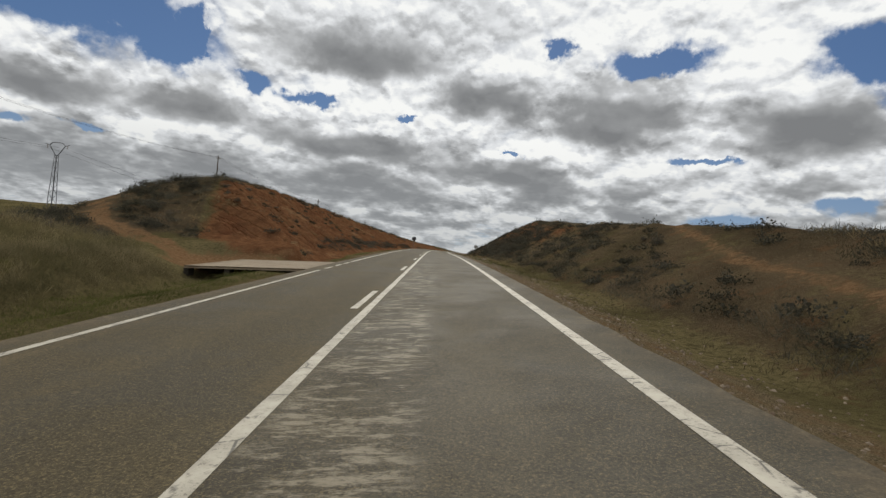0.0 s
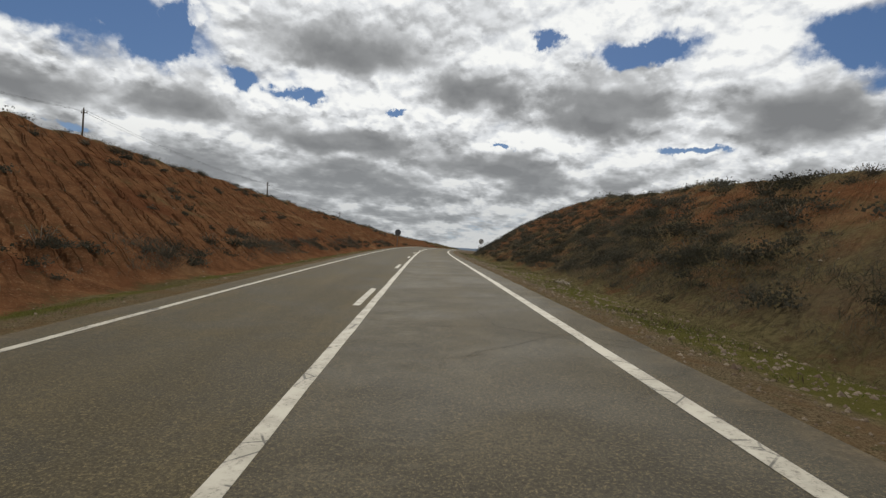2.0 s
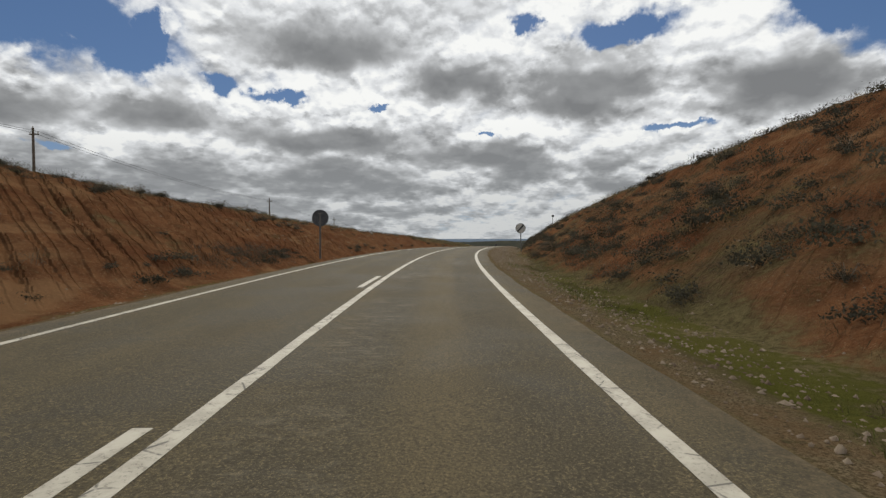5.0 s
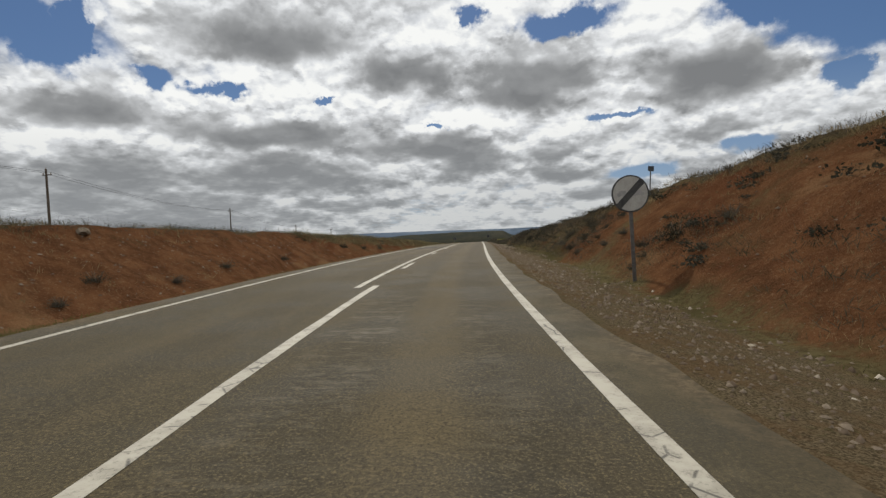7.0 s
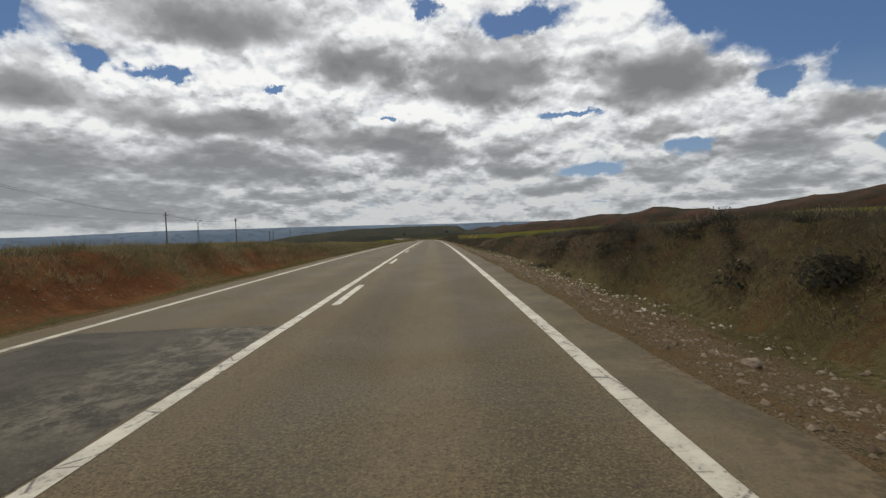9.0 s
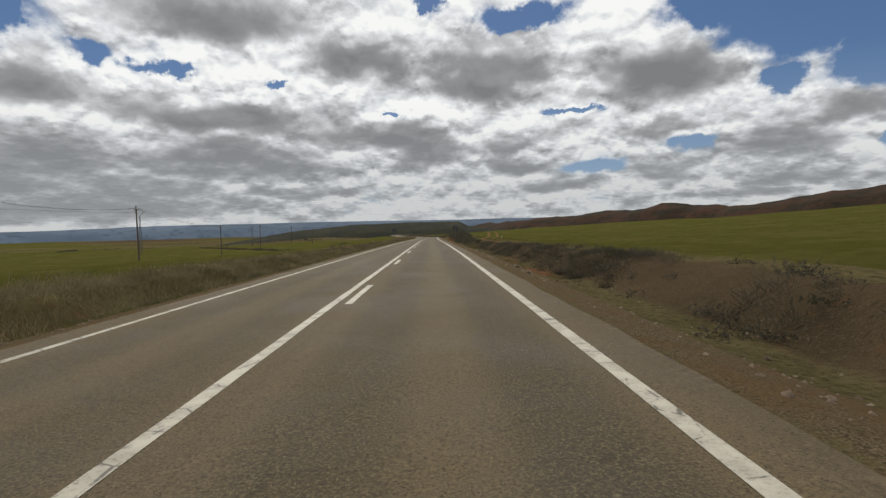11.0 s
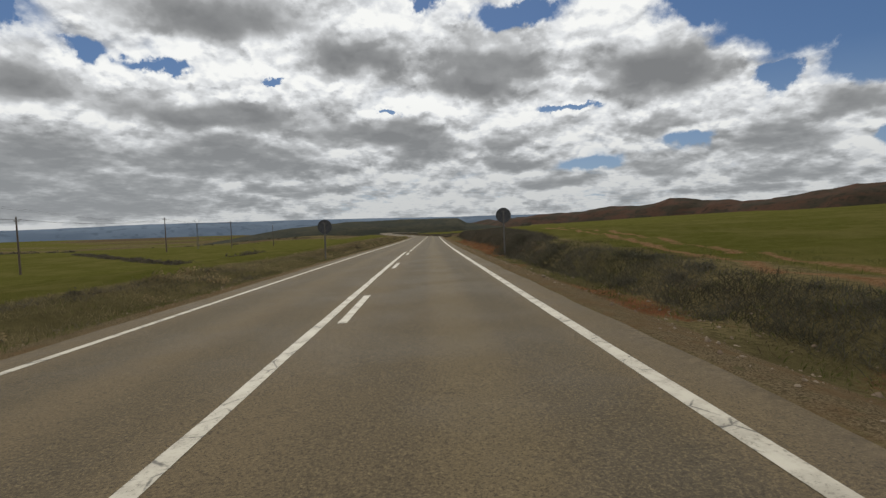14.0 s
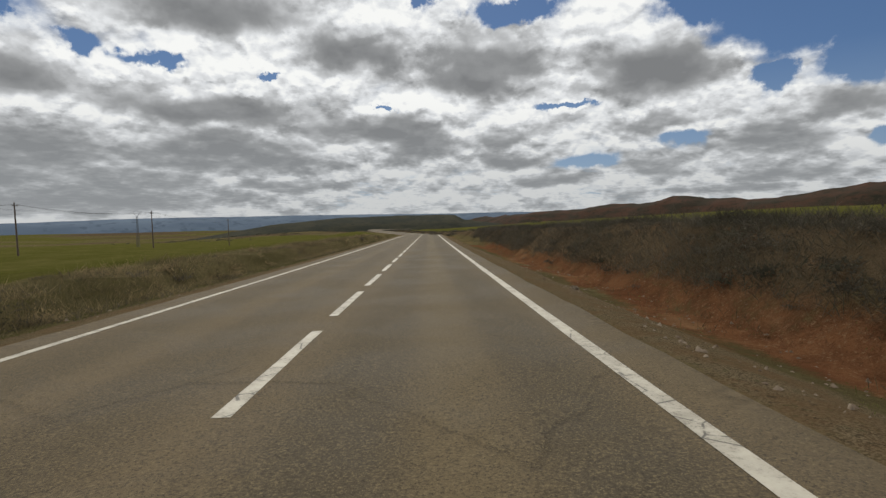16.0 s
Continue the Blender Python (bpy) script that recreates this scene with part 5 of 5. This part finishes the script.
def all_stones():
    s, u = scatter(11000, -5, 372, 4.3, 7.4)
    stones("shoulder_stones", ground_at(s, u), RNG.gamma(1.3, 0.012, len(s)) + 0.012, "loose pale stones on the shoulder and in the ditch")
    s, u = scatter(11000, 118, 215, 4.2, 6.9)
    stones("ditch_rubble", ground_at(s, u), RNG.gamma(1.3, 0.013, len(s)) + 0.012, "pale angular rubble lying in the ditch")
    s, u = scatter(8500, 0, 118, 4.1, 6.4)
    stones("ditch_rubble", ground_at(s, u), RNG.gamma(1.3, 0.012, len(s)) + 0.012, "brown angular rubble along the paved edge")
    s, u = scatter(1800, 28, 372, -6.2, -4.4)
    stones("shoulder_stones", ground_at(s, u), RNG.gamma(1.5, 0.014, len(s)) + 0.010, "small loose stones along the verge")
    s, u = scatter(1900, 36, 205, lambda q: left_top(q) + 0.5, -6.4)
    stones("slope_stones", ground_at(s, u), RNG.gamma(1.4, 0.014, len(s)) + 0.012, "pale stones washed out of red soil")
    s, u = scatter(2400, 45, 190, 7.0, lambda q: right_top(q) - 0.5)
    stones("slope_stones", ground_at(s, u), RNG.gamma(1.4, 0.013, len(s)) + 0.012, "pale stones washed out of red soil")
    s, u = scatter(900, 118, 168, lambda q: left_top(q) + 0.4, -6.3)
    stones("slope_stones", ground_at(s, u), RNG.gamma(1.4, 0.022, len(s)) + 0.015, "pale rocks lying in red soil")
    s, u = scatter(420, 186, 222, 5.7, 6.9)
    stones("ditch_rubble", ground_at(s, u), RNG.gamma(2.0, 0.022, len(s)) + 0.02, "pale flat stones strewn along the ditch", PALE_STONE)
    s, u = scatter(130, 126, 186, 5.2, 7.0)
    stones("ditch_rubble", ground_at(s, u), RNG.gamma(2.0, 0.020, len(s)) + 0.02, "pale broken stones in the ditch", PALE_STONE)
    for i, (a, b, r) in enumerate(((152.6, 5.9, 0.11), (175.9, 5.0, 0.17), (177.2, 5.3, 0.12), (181.7, 5.3, 0.12), (190.0, 5.9, 0.15), (238.0, 4.7, 0.11), (241.7, 4.9, 0.12), (243.0, 5.3, 0.10), (255.7, 5.0, 0.10),
                                   (265.7, 5.5, 0.14), (268.2, 6.2, 0.12), (283.1, 5.0, 0.12), (308.4, 5.0, 0.10), (328.2, 6.4, 0.12), (351.5, 5.4, 0.13), (148.3, -9.4, 0.24))):
        stone("boulder", a, b, r)


def stone(name, s, u, r):
    bm = bmesh.new()
    bmesh.ops.create_icosphere(bm, subdivisions=2, radius=r)
    for v in bm.verts:
        v.co *= 0.8 + 0.5 * noise.noise(v.co * (2.2 / r) + Vector((s, u, 0)))
        v.co.z *= 0.65
    ob = new(name, from_bm(name, bm, STONE))
    p = ground_at(s, u)
    ob.matrix_world = pose(p[0], p[1], p[2] + r * 0.25, 0, 0, s * 37 % 360)
    tagged(ob, "pale weathered boulder lying beside the road", "stone", "boulders")


def dead_branches(s, u, label):
    """A heap of bleached, forked sticks."""
    root = new("branch_heap")
    root.matrix_world = pose(*ground_at(s, u), 0, 0, 106)
    rng = random.Random(int(s))
    for i in range(11):
        bm = bmesh.new()
        at = Vector((rng.uniform(-0.9, 0.9), rng.uniform(-0.25, 0.25), rng.uniform(0.02, 0.12)))
        way = Vector((rng.uniform(0.5, 1.0), rng.uniform(-0.4, 0.4), rng.uniform(-0.05, 0.16)))
        tip = at + way * rng.uniform(0.5, 1.0)
        bend = (at + tip) / 2 + Vector((0, 0, rng.uniform(0, 0.12)))
        rod(bm, at, bend, 0.024, 0.017, 6)
        rod(bm, bend, tip, 0.017, 0.006, 6)
        rod(bm, bend, bend + Vector((rng.uniform(-0.1, 0.3), rng.uniform(-0.3, 0.3), rng.uniform(0.03, 0.16))), 0.012, 0.004, 5)
        part("branch", bm, DEAD_WOOD, root)
    tagged(root, label, "dead branches")


# ------------------------------------------------------------ single shrubs
def shrub_model(name, mat, size, label):
    root = new(name)
    for i in range(5):
        bm = bmesh.new()
        a = i * 1.256 + 0.3
        rod(bm, (0, 0, -0.08), (0.32 * size * math.cos(a), 0.32 * size * math.sin(a), 0.5 * size), 0.02 * size, 0.008 * size, 6)
        part("stem", bm, BARK, root, "thin grey stem" if i == 0 else "")
    a, b = kites(*bush_points(640, size * 0.58, size * 0.70, 0.050, 0.030, 0.15, 1.1))
    c, d = kites(*bush_points(90, size * 0.60, size * 0.72, 0.07, 0.008))
    pts, faces = np.concatenate([a, c]), np.concatenate([b, d + len(a)])
    leaf = new("foliage", mesh_of("foliage", pts, faces, mat))
    leaf.parent = root
    return tagged(root, label, "shrub", "roadside shrubs")


def place_shrubs():
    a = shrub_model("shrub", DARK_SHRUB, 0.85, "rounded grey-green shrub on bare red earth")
    b = shrub_model("shrub", SCRUB, 0.70, "brown twiggy shrub beside the ditch")
    spots = ((147.5, 9.6, 1.1), (151.0, 8.4, 0.9), (149.2, 8.8, 1.0), (155.5, 8.2, 0.8), (158.9, 7.6, 0.7), (161.8, 9.2, 1.0), (165.2, 8.5, 0.9), (134.0, 9.0, 1.2), (138.5, 10.2, 0.9),
             (128.5, 11.0, 1.2), (122.0, 9.4, 1.1), (146.0, -7.3, 0.8), (148.8, -6.8, 0.7), (152.4, -7.0, 0.8), (158.5, -7.1, 0.7), (139.5, -7.6, 0.8), (133.7, -7.2, 0.9), (171.0, -7.4, 0.8),
             (176.5, -7.2, 0.9), (182.0, -6.9, 0.7), (48.0, -8.0, 1.2), (52.5, -7.4, 1.3), (57.0, -7.8, 1.0), (62.0, -8.8, 1.0), (70.0, -8.0, 0.9), (77.0, -11.0, 1.0), (84.5, -9.5, 0.9),
             (96.0, -8.6, 0.8), (70.5, 8.4, 1.1), (74.0, 9.6, 1.2), (79.0, 8.6, 1.0), (63.0, 8.2, 1.2), (84.0, 11.0, 1.1), (90.0, 10.4, 1.2), (101.0, 9.8, 1.0), (96.0, 12.0, 1.1),
             (57.5, -21.5, 1.5), (139.3, 9.2, 1.0), (137.2, 9.1, 0.9), (132.7, 8.6, 1.1), (131.3, 8.2, 1.0), (130.5, 7.4, 1.1), (134.4, -6.9, 0.8), (135.7, -7.2, 0.9), (140.7, -7.1, 0.7), (144.2, -6.8, 0.7), (347.0, -6.4, 1.1), (240.5, 7.0, 0.8), (242.3, 6.8, 0.9), (254.0, 7.4, 0.9), (175.5, 7.9, 0.9), (181.0, 8.3, 1.0), (271.0, -8.0, 1.1), (274.0, -7.6, 1.0))
    rng = random.Random(5)
    for _ in range(56):
        q = rng.uniform(40, 130)
        spots += ((q, float(left_top(q)) + rng.uniform(-0.3, 1.9), rng.uniform(0.6, 1.15)),)
    for _ in range(50):
        q = rng.uniform(22, 132)
        spots += ((q, 8.0 + (float(right_top(q)) - 8.0) * rng.uniform(0, 1) ** 0.8, rng.uniform(0.6, 1.3)),)
    for _ in range(16):
        q = rng.uniform(132, 200)
        spots += ((q, 8.2 + (float(right_top(q)) - 8.2) * rng.random(), rng.uniform(0.5, 1.0)),)
    first = {id(a): True, id(b): True}
    for i, (s, u, k) in enumerate(spots):
        model = a if i % 3 else b
        p = ground_at(s, u)
        m = pose(p[0], p[1], p[2], 0, 0, (s * 61) % 360) @ Matrix.Scale(k, 4)
        if first.pop(id(model), False):
            model.matrix_world = m
        else:
            x = copy_thing(model, pose(p[0], p[1], p[2], 0, 0, (s * 61) % 360))
            x.scale = (k, k, k * (0.85 + 0.3 * ((s * 7.7) % 1)))


# ------------------------------------------------------------ signs
def disc(bm, r, y0, y1, sides=48, cut=None):
    """A round plate standing upright, from y0 to y1."""
    m = Matrix.Translation((0, (y0 + y1) / 2, 0)) @ Matrix.Rotation(math.pi / 2, 4, "X")
    bmesh.ops.create_cone(bm, cap_ends=True, segments=sides, radius1=r, radius2=r, depth=abs(y1 - y0), matrix=m)


def ring(bm, r0, r1, y0, y1, sides=48):
    verts = []
    for i in range(sides):
        a = 2 * math.pi * i / sides
        verts.append([bm.verts.new((r * math.cos(a), y, r * math.sin(a))) for r, y in ((r0, y0), (r1, y0), (r1, y1), (r0, y1))])
    for i in range(sides):
        p, q = verts[i], verts[(i + 1) % sides]
        for j in range(4):
            bm.faces.new((p[j], p[(j + 1) % 4], q[(j + 1) % 4], q[j]))


def slab(bm, outline, y0, y1):
    """A flat figure in the plate's plane, given thickness."""
    a = [bm.verts.new((x, y0, z)) for x, z in outline]
    b = [bm.verts.new((x, y1, z)) for x, z in outline]
    bm.faces.new(a)
    bm.faces.new(b[::-1])
    n = len(a)
    for i in range(n):
        bm.faces.new((a[i], a[(i + 1) % n], b[(i + 1) % n], b[i]))


def car_outline(x, z, k):
    pts = ((-0.5, -0.16), (-0.38, -0.16), (-0.36, -0.24), (-0.24, -0.24), (-0.22, -0.16), (0.22, -0.16), (0.24, -0.24), (0.36, -0.24), (0.38, -0.16), (0.5, -0.16), (0.5, 0.05), (0.36, 0.08),
           (0.24, 0.28), (-0.24, 0.28), (-0.36, 0.08), (-0.5, 0.05))
    return [(x + px * k, z + pz * k) for px, pz in pts]


def road_sign(s, u, radius, centre, facing, label, face=False, lean=0.0):
    """A round sign on a steel post. facing: heading towards which the back looks."""
    base = ground_at(s, u)
    root = new("road_sign")
    root.matrix_world = pose(*base, 0, lean, -facing)
    high = centre
    bm = bmesh.new()
    box(bm, (0.10, 0.05, high + radius * 0.62 + 0.25), (0, 0.045, (high + radius * 0.62 - 0.25) / 2), bevel=0.008)
    part("post", bm, STEEL, root, "galvanised steel post")
    up = Matrix.Translation((0, 0, high))
    pieces = []
    bm = bmesh.new()
    disc(bm, radius, -0.004, 0.012)
    ring(bm, radius - 0.012, radius, 0.012, 0.035)
    pieces.append(part("plate", bm, SIGN_BACK, root, "dull grey back of the plate"))
    for dz in (-0.28, 0.28):
        bm = bmesh.new()
        box(bm, (0.30, 0.02, 0.045), (0, 0.020, dz * radius / 0.5), bevel=0.004)
        pieces.append(part("bracket", bm, STEEL, root))
    if face:
        bm = bmesh.new()
        disc(bm, radius * 0.975, -0.008, -0.004)
        pieces.append(part("face", bm, SIGN_WHITE, root, "faded off-white sign face"))
        bm = bmesh.new()
        ring(bm, radius * 0.925, radius * 0.995, -0.012, -0.004)
        pieces.append(part("border", bm, SIGN_BLACK, root, "black border"))
        for x in (-0.42, 0.42):
            bm = bmesh.new()
            slab(bm, car_outline(x * radius, 0.0, 0.62 * radius), -0.011, -0.008)
            pieces.append(part("car_symbol", bm, SIGN_GREY, root, "faded grey car symbol"))
        c = math.cos(math.radians(45))
        w, l = 0.17 * radius, 0.94 * radius
        bm = bmesh.new()
        slab(bm, [((a * l - b * w) * c, (a * l + b * w) * c) for a, b in ((-0.985, -1), (0.985, -1), (0.985, 1), (-0.985, 1))], -0.015, -0.011)
        pieces.append(part("stripe", bm, SIGN_BLACK, root, "dark diagonal stripe"))
    for p in pieces:
        p.matrix_local = up
    return tagged(root, label, "road sign", "road signs")


# ------------------------------------------------------------ power lines
def wood_pole(x, y, top, ground_z, label):
    root = new("utility_pole")
    root.matrix_world = pose(x, y, ground_z, 0.6, -0.5, 0)
    h = top - ground_z
    bm = bmesh.new()
    rod(bm, (0, 0, -0.4), (0, 0, h), 0.15, 0.095, 12)
    part("mast", bm, POLE_WOOD, root, "dark creosoted wooden mast")
    bm = bmesh.new()
    box(bm, (0.9, 0.09, 0.09), (0, 0.10, h - 0.55), bevel=0.01)
    part("crossarm", bm, POLE_WOOD, root)
    for dx, dz in ((-0.4, -0.38), (0.4, -0.38), (0.0, 0.10)):
        bm = bmesh.new()
        rod(bm, (dx, 0.10 if dx else 0, h + dz - 0.12), (dx, 0.10 if dx else 0, h + dz + 0.06), 0.05, 0.03, 8)
        part("insulator", bm, PORCELAIN, root, "glazed insulator")
    return tagged(root, label, "utility pole", "power poles")


def lattice_tower(x, y, top, ground_z, turn, label):
    """A slim lattice mast whose head opens into a V under a crossbar."""
    root = new("pylon")
    root.matrix_world = pose(x, y, ground_z, 0, 0, turn)
    h = top - ground_z
    neck = h - 1.9

    def half(z):
        return 0.42 + (0.17 - 0.42) * z / neck

    for sx in (-1, 1):
        for sy in (-1, 1):
            bm = bmesh.new()
            rod(bm, (sx * half(0), sy * half(0), -0.3), (sx * 0.17, sy * 0.17, neck), 0.045, 0.035, 6)
            part("leg", bm, PYLON_STEEL, root, "steel corner leg")
    n = 11
    for i in range(n):
        z0, z1 = neck * i / n, neck * (i + 1) / n
        for j, (ax, ay) in enumerate(((1, 0), (0, 1), (-1, 0), (0, -1))):
            a, b = half(z0), half(z1)
            d = 1 if (i + j) % 2 else -1
            p = (ax * a - ay * a * d, ay * a + ax * a * d, z0)
            q = (ax * b + ay * b * d, ay * b - ax * b * d, z1)
            bm = bmesh.new()
            rod(bm, p, q, 0.022, 0.022, 5)
            part("brace", bm, PYLON_STEEL, root)
    for sx in (-1, 1):
        bm = bmesh.new()
        rod(bm, (sx * 0.12, 0, neck - 0.1), (sx * 1.25, 0, h - 0.45), 0.06, 0.05, 8)
        rod(bm, (sx * 1.25, 0, h - 0.45), (sx * 0.75, 0, h), 0.05, 0.045, 8)
        part("arm", bm, PYLON_STEEL, root, "raised steel arm")
        bm = bmesh.new()
        rod(bm, (sx * 1.25, 0, h - 0.45), (sx * 1.95, 0, h - 0.25), 0.045, 0.03, 6)
        part("tip", bm, PYLON_STEEL, root)
        bm = bmesh.new()
        rod(bm, (sx * 1.55, 0, h - 0.36), (sx * 1.55, 0, h - 0.85), 0.05, 0.05, 8)
        part("insulator", bm, PORCELAIN, root, "hanging insulator string")
    bm = bmesh.new()
    rod(bm, (-0.78, 0, h), (0.78, 0, h), 0.045, 0.045, 8)
    part("crossbar", bm, PYLON_STEEL, root)
    return tagged(root, label, "pylon", "pylons")


def cable(a, b, sag, r=0.016):
    a, b = Vector(a), Vector(b)
    pts = [a.lerp(b, i / 24) - Vector((0, 0, sag * 4 * (i / 24) * (1 - i / 24))) for i in range(25)]
    bm = bmesh.new()
    rings = []
    side = (b - a).cross(Vector((0, 0, 1))).normalized()
    for p in pts:
        rings.append([bm.verts.new(p + side * r * math.cos(t) + Vector((0, 0, r * math.sin(t)))) for t in (0.5, 2.6, 4.7)])
    for p, q in zip(rings[:-1], rings[1:]):
        for j in range(3):
            bm.faces.new((p[j], p[(j + 1) % 3], q[(j + 1) % 3], q[j]))
    tagged(new("overhead_wire", from_bm("overhead_wire", bm, WIRE)), "thin dark overhead wire hanging between poles", "wire", "overhead wires")


def z_under(x, y):
    """Height of the land below a place on the map."""
    s, u = y - 17.0, 0.0
    for _ in range(25):
        px, py, _z = plan(s, u)
        s, u = s + float(y - py), u + float(x - px)
    return float(land(s, u)[0][2])


def power_lines():
    wood = ((-66.2, 110.0, 17.6), (-62.6, 149.3, 14.1), (-65.9, 197.3, 12.1), (-74.2, 250.6, 11.2), (-75.9, 292.7, 8.6), (-76.1, 328.5, 8.1), (-85.1, 385.5, 4.7), (-93.0, 442.7, 5.2), (-91.3, 481.9, 4.3))
    before, after = (-72.0, 66.0, 17.5), (-95.0, 540.0, 2.5)
    for x, y, z in wood + (before, after):
        wood_pole(x, y, z, z_under(x, y), "dark wooden utility pole standing in the field")
    chain = (before,) + wood + (after,)
    for a, b in zip(chain[:-1], chain[1:]):
        for dx in (-0.4, 0.4):
            cable((a[0] + dx, a[1], a[2] - 0.32), (b[0] + dx, b[1], b[2] - 0.32), 0.9)
    towers = ((-75.1, 84.1, 13.6), (-119.0, 232.0, 14.5), (-125.8, 417.6, 10.5), (-135.3, 555.4, 5.7))
    for x, y, z in towers:
        lattice_tower(x, y, z, z_under(x, y), 8.0, "slim steel lattice pylon with a V-shaped head")
    chain = ((-70, 10, 15.0),) + towers + ((-150, 720, 2.0),)
    for a, b in zip(chain[:-1], chain[1:]):
        for dx in (-1.5, 1.5):
            cable((a[0] + dx, a[1], a[2] - 0.85), (b[0] + dx, b[1], b[2] - 0.85), 2.0)


def marker_post(s, u, high, label):
    base = ground_at(s, u)
    root = new("marker_post")
    root.matrix_world = pose(*base, 0, 3, 12)
    bm = bmesh.new()
    rod(bm, (0, 0, -0.2), (0, 0, high), 0.03, 0.03, 8)
    part("post", bm, STEEL, root)
    bm = bmesh.new()
    box(bm, (0.30, 0.015, 0.24), (0, -0.03, high - 0.05), bevel=0.004)
    part("plate", bm, SIGN_BACK, root, "small dark metal plate")
    tagged(root, label, "marker post")


def field_post(s, u):
    root = new("field_post")
    root.matrix_world = pose(*ground_at(s, u), 2, 1, 20)
    bm = bmesh.new()
    box(bm, (0.12, 0.10, 0.6), (0, 0, 0.15), bevel=0.015)
    part("post", bm, SIGN_GREY, root)
    bm = bmesh.new()
    box(bm, (0.14, 0.12, 0.04), (0, 0, 0.466), bevel=0.01)
    part("cap", bm, SIGN_WHITE, root, "faded white cap")
    tagged(root, "short grey stone post at the field's edge", "post")


# ------------------------------------------------------------ farm entrance over a culvert
def farm_entrance():
    root = new("culvert_crossing")
    s, u = np.linspace(21.5, 27.9, 12), np.linspace(-4.05, -9.2, 8)
    top = np.empty((12, 8, 3))
    for j, q in enumerate(u):
        x, y, zc = plan(s, np.full(12, q))
        edge = -fall(s, np.full(12, -4.0)) * -4.0
        top[:, j] = np.stack([x, y, zc + edge - 0.03 - 0.065 * (abs(q) - 4)], -1)
    low = top - (0, 0, 0.11)
    pts = np.concatenate([top.reshape(-1, 3), low.reshape(-1, 3)])
    f = grid_faces(12, 8)
    i = np.arange(96).reshape(12, 8)
    rim = np.concatenate([i[0, :], i[1:, -1], i[-1, -2::-1], i[-2:0:-1, 0]])
    wall = np.stack([rim, np.roll(rim, -1), np.roll(rim, -1) + 96, rim + 96], -1)
    me = mesh_of("deck", pts, np.concatenate([f, f[:, ::-1] + 96, wall]), CONCRETE)
    deck = new("deck", me)
    deck.parent = root
    tagged(deck, "thin worn concrete deck")
    a, b = low[0, 2], low[0, -1]
    d = Vector(b - a).normalized()
    into = Vector((d.y, -d.x, 0)) * (1 if d.x < 0 else -1)
    if into.y < 0:
        into = -into
    for t in (0.52, 0.985):
        bm = bmesh.new()
        p = Vector(a).lerp(Vector(b), t)
        turn = Matrix.Rotation(math.atan2(d.y, d.x), 4, "Z")
        box(bm, (0.22, 0.5, 1.3), p + into * 0.3 - Vector((0, 0, 0.65)), turn, 0.02)
        part("abutment", bm, CULVERT_SHADE, root, "concrete abutment coloured dark for culvert shade")
    bm = bmesh.new()
    turn = Matrix.Rotation(math.atan2(d.y, d.x), 4, "Z")
    box(bm, ((Vector(b) - Vector(a)).length - 0.3, 0.1, 1.2), Vector(a).lerp(Vector(b), 0.5) + into * 1.6 - Vector((0, 0, 0.6)), turn)
    part("back_wall", bm, CULVERT_SHADE, root, "inner culvert wall coloured dark for shade")
    tagged(root, "thin concrete slab crossing a ditch to a dirt track", "culvert")


farm_entrance()
place_shrubs()
road_sign(148.0, 7.1, 0.53, 2.55, -3.0, "faded round end-of-overtaking-ban sign beside a red bank", True, -2.0)
road_sign(124.5, -6.6, 0.53, 2.55, 172.0, "back of a round road sign below a red slope")
road_sign(328.9, 6.85, 0.54, 2.8, 180.0, "dark back of a round road sign beside scrub", lean=1.5)
road_sign(329.4, -6.05, 0.51, 2.4, 180.0, "dark back of a round road sign in dry grass")
dead_branches(55.8, 6.7, "bleached dead branches heaped at the foot of a bank")
marker_post(58.1, -23.6, 1.9, "thin post with a small dark plate on a hilltop")
field_post(301.8, 12.8)
marker_post(157.9, 10.9, 1.3, "thin post with a small dark plate on a bank")
power_lines()
all_stones()
plants()
